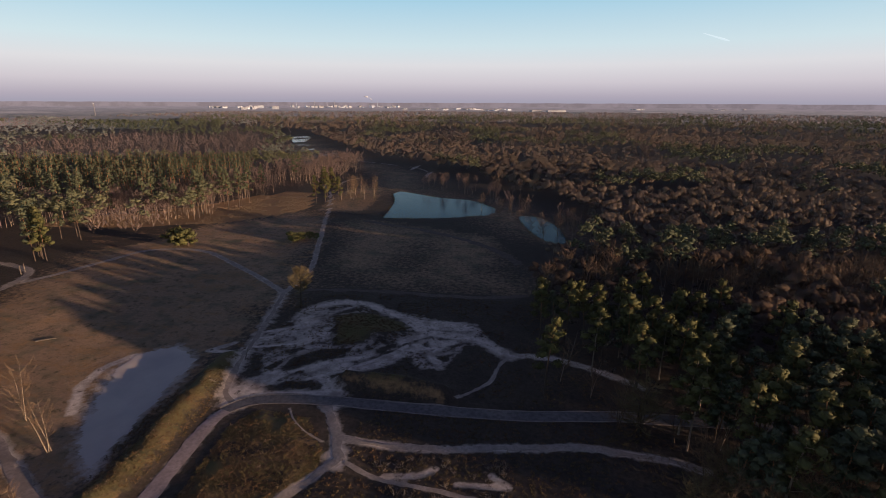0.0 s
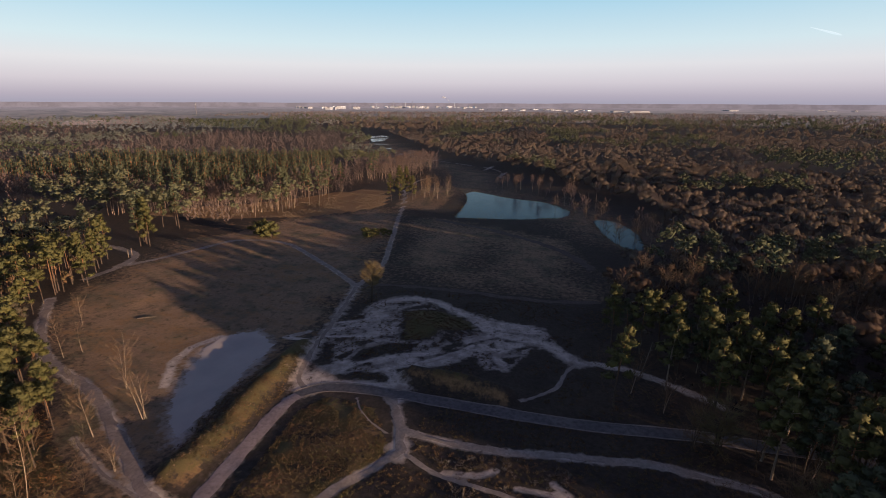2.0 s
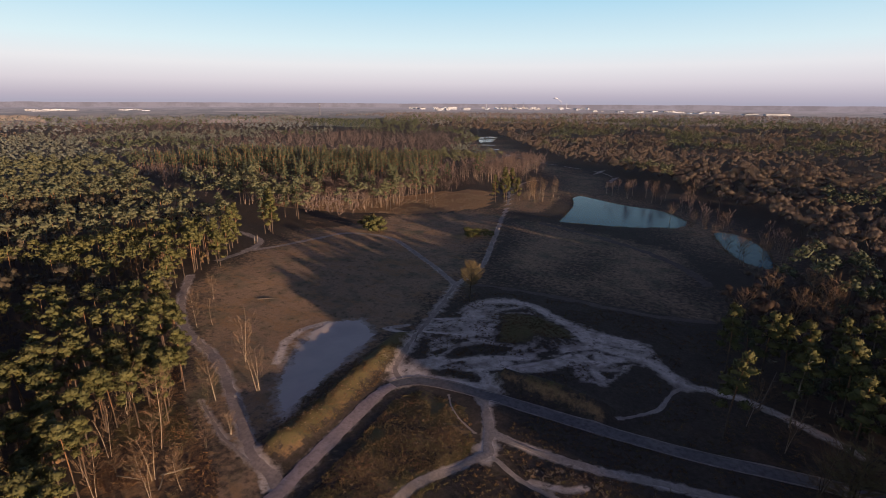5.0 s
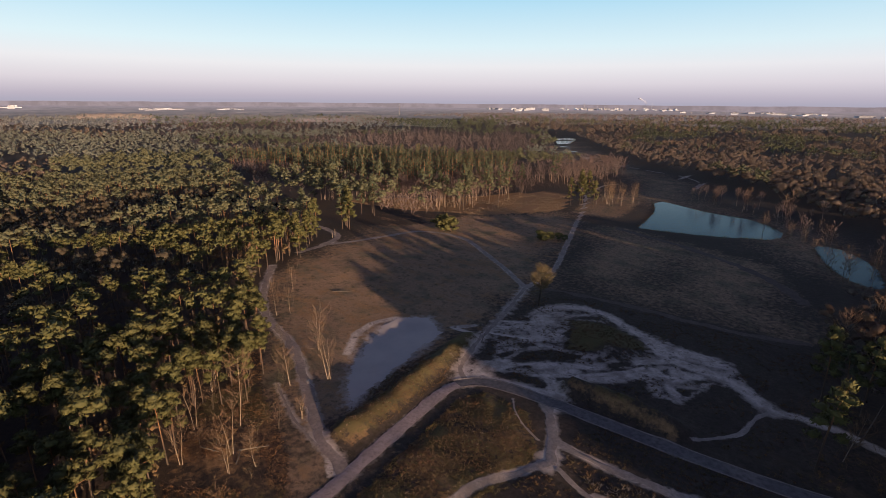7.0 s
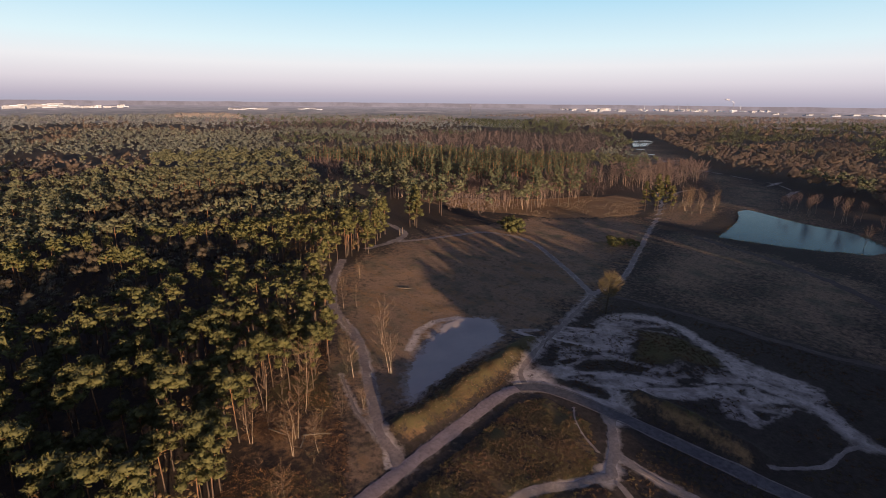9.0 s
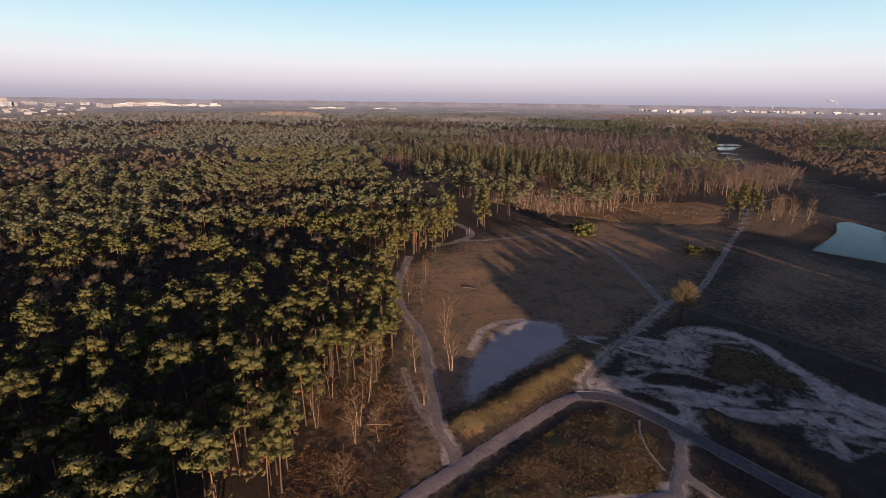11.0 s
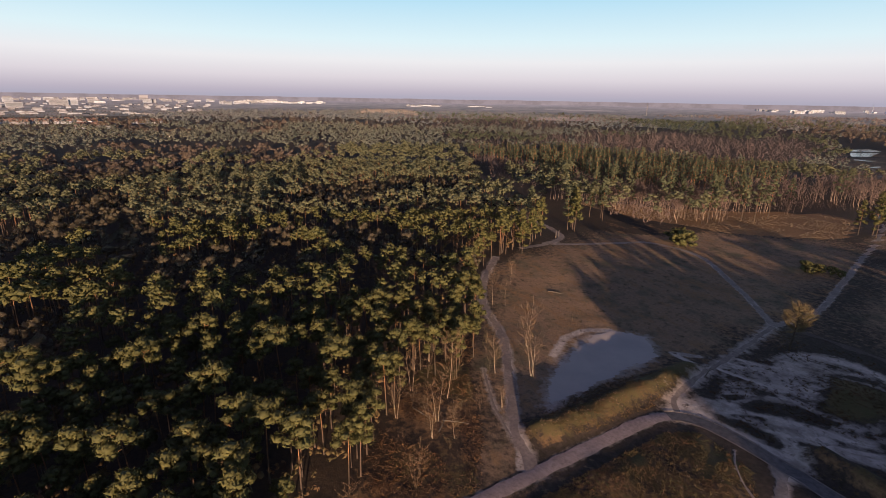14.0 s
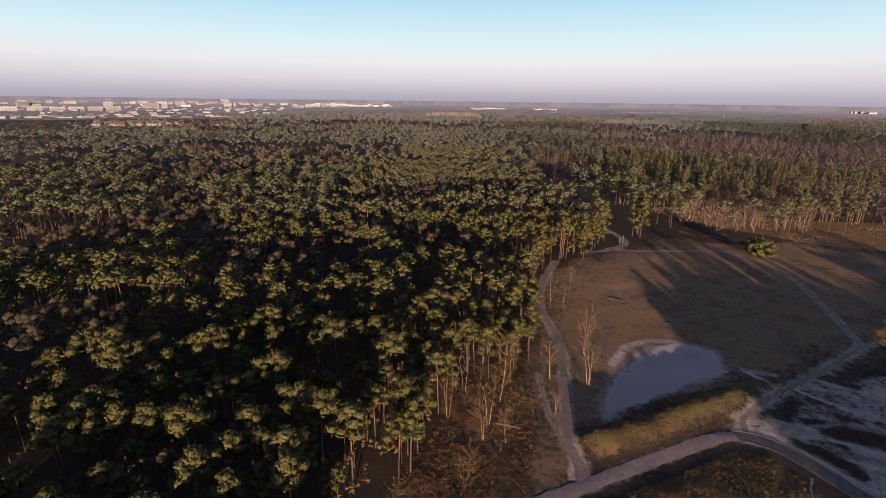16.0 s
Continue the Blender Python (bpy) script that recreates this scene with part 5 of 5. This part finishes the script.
x, y = scatter(line(10, 160, 12, 146, 18, 124, 26, 110, 34, 101, 60, 101, 110, 101, 110, 175, 30, 172), 3.4, 0.75, 90)
k = free(x, y, 0.8)
many("brushwood", ROUND_BARE, x[k], y[k], np.random.default_rng(90).uniform(0.25, 0.6, k.sum()), TWIGS_BROWN, "dark bare undergrowth between the eastern pines", "brushwood", 90)
for isle in ISLES:
    undergrowth("heather", isle, 0.7, 0.9, HEATHER, "low heather on an islet in the bare sand", 89, 0.4, 0.9, cut=0.25)
undergrowth("heath_grass", line(-66, 148, 8, 157, 0, 200, -30, 225, -80, 242, -100, 235, -80, 180), 1.5, 0.7, HEATHER, "brown grass of the shaded field", 78, 0.2, 0.5, bumps=12.0, cut=0.4, category="grass")


def fallen(x, y, z, length, turn, lean, label):
    t = tube([(0, 0, 0), (length * 0.5, 0, 0.1), (length, 0.15, 0)], [0.12, 0.10, 0.05], 6)
    b = [tube([(length * f, 0, 0.05), (length * f + 0.3, s * 0.9, 0.5)], [0.05, 0.01], 3) for f, s in ((0.55, 1), (0.75, -1))]
    ob = tagged(new("fallen_trunk", mesh("fallen_trunk", *join([t, *b]), DEAD_WOOD)), label, "log")
    ob.matrix_world = Matrix.Translation((x, y, float(height(x, y)) + z)) @ Euler((0, -lean, turn)).to_matrix().to_4x4()


for px, py, length, turn, lean in ((-115, 96.5, 4, 0.6, 0), (18, 113, 8, 1.2, 0.75), (-72, 34, 4, 0.3, 0.05), (-66, 38, 4.5, 0.9, 0.03), (-63, 36, 3.5, 2.4, 0.0), (-58, 100, 5, 2.0, 0)):
    fallen(px * SCALE, py * SCALE, 0.12, length, turn, lean, "weathered fallen trunk lying on the heath" if lean < 0.5 else "dead trunk leaning at the wood's edge")

# reeds and dark turf round the pools
for k_p, pond in enumerate((POND, POND_EAST, POND_SMALL)):
    ring = smooth(np.vstack([pond, pond[:1]]), 5)
    rr = np.random.default_rng(500 + k_p)
    seg = np.concatenate([[0], np.cumsum(np.hypot(*np.diff(ring, axis=0).T))])
    at_s = rr.uniform(0, seg[-1], int(seg[-1] * 3))
    x = ring.mean(0)[0] + (np.interp(at_s, seg, ring[:, 0]) - ring.mean(0)[0]) * rr.uniform(0.99, 1.07, len(at_s)) + rr.normal(size=len(at_s)) * 0.6
    y = ring.mean(0)[1] + (np.interp(at_s, seg, ring[:, 1]) - ring.mean(0)[1]) * rr.uniform(0.99, 1.07, len(at_s)) + rr.normal(size=len(at_s)) * 0.6
    many("reeds", HEATHER_TUFT, x, y, rr.uniform(0.4, 1.1, len(x)), HEATHER, "brown reeds and sedge along the water's edge", "reeds", 510 + k_p)

# golden shrubs on the western bank of the pond
SHRUB = [bare(390 + s, 4.2, 12, 150, 0.035, 0.5, 3, 3, 0.1) for s in range(3)]
SHRUBS = [(mesh("shrub_stem", *t, OAK_BARK, False), mesh("shrub_crown", *c, TWIGS_GOLD)) for t, c in SHRUB]
x, y = scatter(line(-104, 292, -88, 288, -92, 318, -104, 342, -124, 342, -118, 305), 6.0, 0.8, 391)
k = free(x, y, 0.6)
put(SHRUBS, "golden_shrub", "low golden leafless shrub beside the sandy track", "shrub", "shrubs by the track", line(-76, 52, -80, 56, -84, 60, -72, 47, -68, 43, -88, 59, -93, 62, -63, 40, -58, 36, -70, 36, -78, 45, -97, 66, -103, 69), [0.7, 0.8, 0.6, 0.7, 0.6, 0.8, 0.7, 0.5, 0.6, 0.7, 0.8, 0.6, 0.6], 394)
put(SHRUBS, "willow_shrub", "leafless golden shrub on the bank of the pond", "shrub", "shrubs on the bank", np.c_[x[k], y[k]][:36], np.random.default_rng(392).uniform(0.6, 1.2, 36), 393)

# ---- the distance ----
TOWN = line(-700, -700, -786, -402, -857, -329, -932, -293, -998, -229, -1088, -199, -1167, -151, -1338, -102, -1754, -42, -2000, 50, -3900, 150, -3900, -2400, -1200, -1000)
rt = np.random.default_rng(95)
a_t, d_t = np.radians(rt.uniform(182, 212, 3600)), 780 + 2500 * rt.random(3600) ** 1.5
x, y = EYE_X + d_t * np.cos(a_t), EYE_Y + d_t * np.sin(a_t)
k = inside(x, y, TOWN)
many("town_trees", [dome(240 + s, 10.0, 6, 2.0, 0.5, lumps=2) for s in range(5)], x[k], y[k], rt.uniform(0.5, 1.0, k.sum()), TWIGS_BROWN, "bare trees between the houses of the town", "trees", 96)
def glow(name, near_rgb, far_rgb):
    """Far land in dusk: a plain glowing backdrop, its painted haze paler towards the horizon."""
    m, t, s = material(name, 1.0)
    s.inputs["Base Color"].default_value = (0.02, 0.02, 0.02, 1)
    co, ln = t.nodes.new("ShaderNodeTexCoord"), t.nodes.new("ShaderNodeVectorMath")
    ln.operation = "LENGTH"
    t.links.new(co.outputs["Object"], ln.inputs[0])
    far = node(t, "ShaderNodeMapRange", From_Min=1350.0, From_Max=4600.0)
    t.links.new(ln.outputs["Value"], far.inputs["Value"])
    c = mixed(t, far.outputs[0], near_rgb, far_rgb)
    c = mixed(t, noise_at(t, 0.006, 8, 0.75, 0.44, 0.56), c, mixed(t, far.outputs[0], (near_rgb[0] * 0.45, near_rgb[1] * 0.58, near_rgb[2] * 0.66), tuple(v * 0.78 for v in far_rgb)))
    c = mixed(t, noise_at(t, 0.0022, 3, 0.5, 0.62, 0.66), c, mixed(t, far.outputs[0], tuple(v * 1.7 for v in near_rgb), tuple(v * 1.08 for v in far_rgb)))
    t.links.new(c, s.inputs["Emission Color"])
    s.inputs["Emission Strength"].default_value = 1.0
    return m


def backdrop():
    """Far woods from two kilometres out to the horizon, with a low ridge at its end."""
    a = np.radians(np.linspace(0, 360, 600))
    d = np.concatenate([1370 * (4700 / 1370) ** np.linspace(0, 1, 54), [4720.0]])
    A, D = (v.ravel() for v in np.meshgrid(a, d))
    x, y = EYE_X + D * np.cos(A), EYE_Y + D * np.sin(A)
    z = 3 + 7 * np.random.default_rng(82).random(len(x)) * wave(x, y, 300) + 3 * wave(x, y, 700)
    z = np.where(D > 4710, 38 + 4 * wave(np.degrees(A) * 10, A * 0, 23) + 2 * wave(np.degrees(A) * 10, A * 0, 5), z)
    z = np.where(inside(x, y, TOWN) & (D < 3300), 0.6 + 2.4 * np.random.default_rng(83).random(len(x)), z)
    z = np.where((D < 1380) | inside(x, y, MEADOW), -0.8, z)
    z = np.where((D < 1380), -3, z)
    i = np.arange(len(x)).reshape(len(d), 600)
    f = np.stack([i[:-1, :-1], i[:-1, 1:], i[1:, 1:], i[1:, :-1]], -1).reshape(-1, 4)
    tagged(new("backdrop", mesh("backdrop", np.c_[x, y, z], f, glow("glowing_haze", (0.150, 0.112, 0.104), (0.285, 0.232, 0.262)))), "glowing backdrop of distant woods with painted haze", "horizon", kind="structure")


backdrop()
PALE_GRASS = two_tone("pale_far_meadow", (0.30, 0.27, 0.19), (0.24, 0.225, 0.16), 0.01, 0.95, fine=0.05)
patch("meadow", MEADOW, PALE_GRASS, "pale flat meadow between far woods", "meadow", 0.4, step=30.0, ragged=6.0, level=0.5)
s_b = np.linspace(-88, 88, 45)
ring = [(d_b, z_b) for d_b, z_b in ((1392, 10), (1398, 13.5), (1404, 17), (1412, 20), (1424, 20.5))]
a_b = math.radians(163.3)
bank = np.array([(EYE_X + d_b * math.cos(a_b) - u * math.sin(a_b), EYE_Y + d_b * math.sin(a_b) + u * math.cos(a_b), z_b - 5 * max(0.0, abs(u + 6 * math.sin(u / 9)) / 88 - 0.7) / 0.3 + 0.8 * math.sin(u / 5 + d_b)) for d_b, z_b in ring for u in s_b])
i_b = np.arange(len(bank)).reshape(len(ring), len(s_b))
tagged(new("sand_bank", mesh("sand_bank", bank, np.stack([i_b[:-1, :-1], i_b[:-1, 1:], i_b[1:, 1:], i_b[1:, :-1]], -1).reshape(-1, 4)[:, ::-1], SAND_PATH, flat=False)), "pale bare sand slope among far woods", "sand", kind="structure")


# brighter, bluer wall colour for the blocks on the far horizon
BRIGHT_WALL = two_tone("bright_facade", (0.72, 0.78, 0.88), (0.60, 0.65, 0.75), 0.02, 0.7, objects=0.85, tint=(0.26, 0.25, 0.27))


def block(x, y, sx, sy, h, turn, label, group, wall=None):
    """A pale building: wall block, flat roof with a rim, rows of windows."""
    ob = new("apartment_building" if h > 14 else "warehouse")
    ob.matrix_world = Matrix.Translation((x, y, 0)) @ Euler((0, 0, turn)).to_matrix().to_4x4()
    tagged(ob, label, "building", group)
    part("wall", mesh("wall", *boxes([(0, 0, 0, sx, sy, h, 0)]), wall or WHITE_WALL), ob)
    part("roof", mesh("roof", *boxes([(0, 0, h, sx + 0.6, sy + 0.6, 0.5, 0), (sx * 0.2, 0, h + 0.5, sx * 0.15, sy * 0.4, 2.0, 0)]), ROOF_GREY), ob)
    rows = []
    for z in np.arange(1.2, h - 2, 3.2 if h > 14 else 5.0):
        for side in (-1, 1):
            rows.append((0, side * (sy / 2 + 0.02), z, sx * 0.94, 0.1, 1.3, 0))
    for k, item in enumerate(rows[:14]):
        part("window_band", mesh("window_band", *boxes([item]), DARK_GLASS), ob)


def at(a_deg, dist):
    return EYE_X + dist * math.cos(math.radians(a_deg)), EYE_Y + dist * math.sin(math.radians(a_deg))


r = np.random.default_rng(91)
# slabs of flats, low sheds and the far skyline: bearings and distances from the district's middle
for a_deg, dist, length, h in ((204, 2080, 40, 16), (202.3, 2100, 38, 16), (200.7, 2054, 40, 16), (199.3, 2052, 42, 16), (197.9, 2051, 40, 17), (196.5, 2052, 42, 18), (193.4, 2500, 62, 22), (192.4, 2510, 34, 30),
                                (186.8, 3900, 50, 38), (181, 3600, 50, 20), (176.4, 3500, 60, 22), (175.2, 3450, 70, 26)):
    block(*at(a_deg, dist), length, 13, h, math.radians(a_deg + 90) + r.uniform(-0.12, 0.12), "pale slab of flats in the distant town", "town flats")
for k in range(34):
    a_deg, dist = r.uniform(186.5, 206), r.uniform(1420, 1600)
    block(*at(a_deg, dist), r.uniform(8, 34), r.uniform(10, 18), r.uniform(3.5, 6), math.radians(a_deg + 90) + r.uniform(-0.15, 0.15), "long low white shed in the distant town", "town sheds")
for k in range(90):
    a_deg, dist = r.uniform(181, 207), r.uniform(1650, 2900)
    block(*at(a_deg, dist), r.uniform(8, 24), r.uniform(8, 14), r.uniform(4, 8), math.radians(a_deg + 90) + r.uniform(-0.25, 0.25), "small pale building of the distant town", "town buildings")
for k in range(70):
    a_deg, dist = r.uniform(179, 206), r.uniform(2900, 4300)
    block(*at(a_deg, dist), r.uniform(12, 55), r.uniform(12, 20), r.uniform(10, 24), math.radians(a_deg + 90) + r.uniform(-0.25, 0.25), "pale block on the town's skyline", "skyline blocks")
# blocks along the northern horizon, turned so that the low sun meets one long side
for lo, hi, d0, d1, count, h0, h1, l0, l1 in ((169.5, 179, 3000, 3500, 40, 10, 22, 20, 70), (157, 161, 2700, 3300, 12, 7, 11, 20, 60), (151, 154, 2600, 3300, 6, 7, 11, 20, 50), (124, 126.4, 3500, 3900, 6, 10, 18, 20, 60),
                                              (119, 123, 3000, 3900, 18, 9, 22, 12, 50), (106, 118, 3600, 4500, 44, 8, 20, 10, 44), (98, 106, 2900, 3400, 26, 6, 12, 14, 60), (94, 98, 2800, 3000, 12, 7, 12, 20, 60),
                                              (88.2, 92.5, 2580, 2750, 10, 7, 12, 24, 70), (80.2, 82, 3350, 3500, 3, 9, 12, 70, 110), (71, 74, 3500, 4000, 4, 8, 12, 40, 80)):
    for k in range(count):
        a_deg, dist = r.uniform(lo, hi), r.uniform(d0, d1)
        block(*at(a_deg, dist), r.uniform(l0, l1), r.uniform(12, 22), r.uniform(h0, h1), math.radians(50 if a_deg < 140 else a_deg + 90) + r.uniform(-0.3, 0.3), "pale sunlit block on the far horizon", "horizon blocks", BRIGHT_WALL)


def chimney(a_deg, dist, tall, steam):
    """A power station's stack, with or without a plume of steam."""
    ob = new("factory_chimney")
    ob.location = (*at(a_deg, dist), 0)
    tagged(ob, "tall pale factory chimney with drifting steam" if steam else "thin pale chimney on the horizon", "chimney", "chimneys on the horizon")
    part("stack", mesh("stack", *tube([(0, 0, 0), (0, 0, tall * 0.5), (0, 0, tall)], [2.4, 1.8, 1.4], 8), WHITE_WALL), ob)
    if steam:
        rs = np.random.default_rng(int(dist))
        puffs = [(np.array((-9.0 * k + rs.normal() * 6, rs.normal() * 8, tall + 6 + 9 * math.sqrt(k) + rs.normal() * 3)) + ICO * (4 + 0.6 * k) * rs.uniform(0.7, 1.2) * (1.6, 1, 0.55), ICO_FACES) for k in range(7)]
        part("plume", mesh("plume", *join(puffs), STEAM, flat=False), ob, "white plume of steam")


STEAM = two_tone("white_steam", (0.78, 0.78, 0.80), (0.66, 0.66, 0.70), 0.02, 1.0)
chimney(109.2, 4300, 62, True)
chimney(108.6, 4350, 55, False)
for a_deg in (113.2, 114.0, 115.3, 117.2):
    chimney(a_deg, 4500, 56, False)
BODY = mesh("house_wall", *boxes([(0, 0, 0, 9, 8, 5, 0)]), WHITE_WALL)
GABLE = mesh("house_roof", [(-4.8, -4.4, 4.9), (4.8, -4.4, 4.9), (4.8, 4.4, 4.9), (-4.8, 4.4, 4.9), (-4.8, 0, 8.6), (4.8, 0, 8.6)], [(0, 1, 5), (0, 5, 4), (2, 3, 4), (2, 4, 5), (0, 4, 3), (1, 2, 5)], ROOF_RED)
for k in range(230):
    if k < 140:
        a_deg, dist = r.uniform(190.8, 198.2), r.uniform(1065, 1150)
    elif k < 195:
        a_deg, dist = r.uniform(189.6, 192.6), r.uniform(905, 1010)
    else:
        a_deg, dist = r.uniform(185.6, 188.2), r.uniform(1030, 1075)
    ob = new("house")
    ob.matrix_world = Matrix.Translation((*at(a_deg, dist), 0)) @ Euler((0, 0, r.uniform(-0.15, 0.15) + 1.57 * (k % 2))).to_matrix().to_4x4() @ Matrix.Scale(r.uniform(0.6, 0.9), 4)
    tagged(ob, "small house with a red tiled roof", "house", "houses of the town")
    part("wall", BODY, ob)
    part("roof", GABLE, ob)
for px, py in ((-166.2, 135.5), (-167.5, 138.0)):
    ob = tagged(new("wooden_post", mesh("wooden_post", *tube([(0, 0, -0.1), (0, 0, 1.6), (0.03, 0, 2.6)], [0.16, 0.15, 0.13], 7), DEAD_WOOD)), "weathered wooden post beside the sandy path", "post", "posts at the path")
    ob.location = (px * SCALE, py * SCALE, float(height(px * SCALE, py * SCALE)))


def trail():
    """A short vapour trail high over the horizon, glowing in place of sunlight."""
    m, t, s = material("vapour_trail", 1.0)
    s.inputs["Base Color"].default_value = (0.05, 0.05, 0.05, 1)
    s.inputs["Emission Color"].default_value = (0.74, 0.88, 0.95, 1)
    s.inputs["Emission Strength"].default_value = 1.0
    a, b = np.array((0.2456, 0.9630, 0.1111)) * 4600 + (8, 3, 51), np.array((0.2860, 0.9532, 0.0970)) * 4600 + (8, 3, 51)
    f = np.linspace(0, 1, 9)
    tagged(new("vapour_trail", mesh("vapour_trail", *tube([a + (b - a) * k for k in f], [1.5 + 9 * k * (1 - k ** 6) for k in f], 8), m, flat=False)), "short white vapour trail in the evening sky", "contrail", kind="structure")


trail()
mast = new("radio_mast")
mast.location = (-1544 * SCALE, 1538 * SCALE, 0)
tagged(mast, "slender grey radio mast above the woods", "mast")
part("pole", mesh("pole", *tube([(0, 0, 0), (0, 0, 26), (0, 0, 48)], [1.6, 1.0, 0.4], 6), ROOF_GREY), mast)
part("antenna", mesh("antenna", *tube([(0, 0, 40), (0, 0, 43)], [2.2, 2.2], 6), WHITE_WALL), mast)
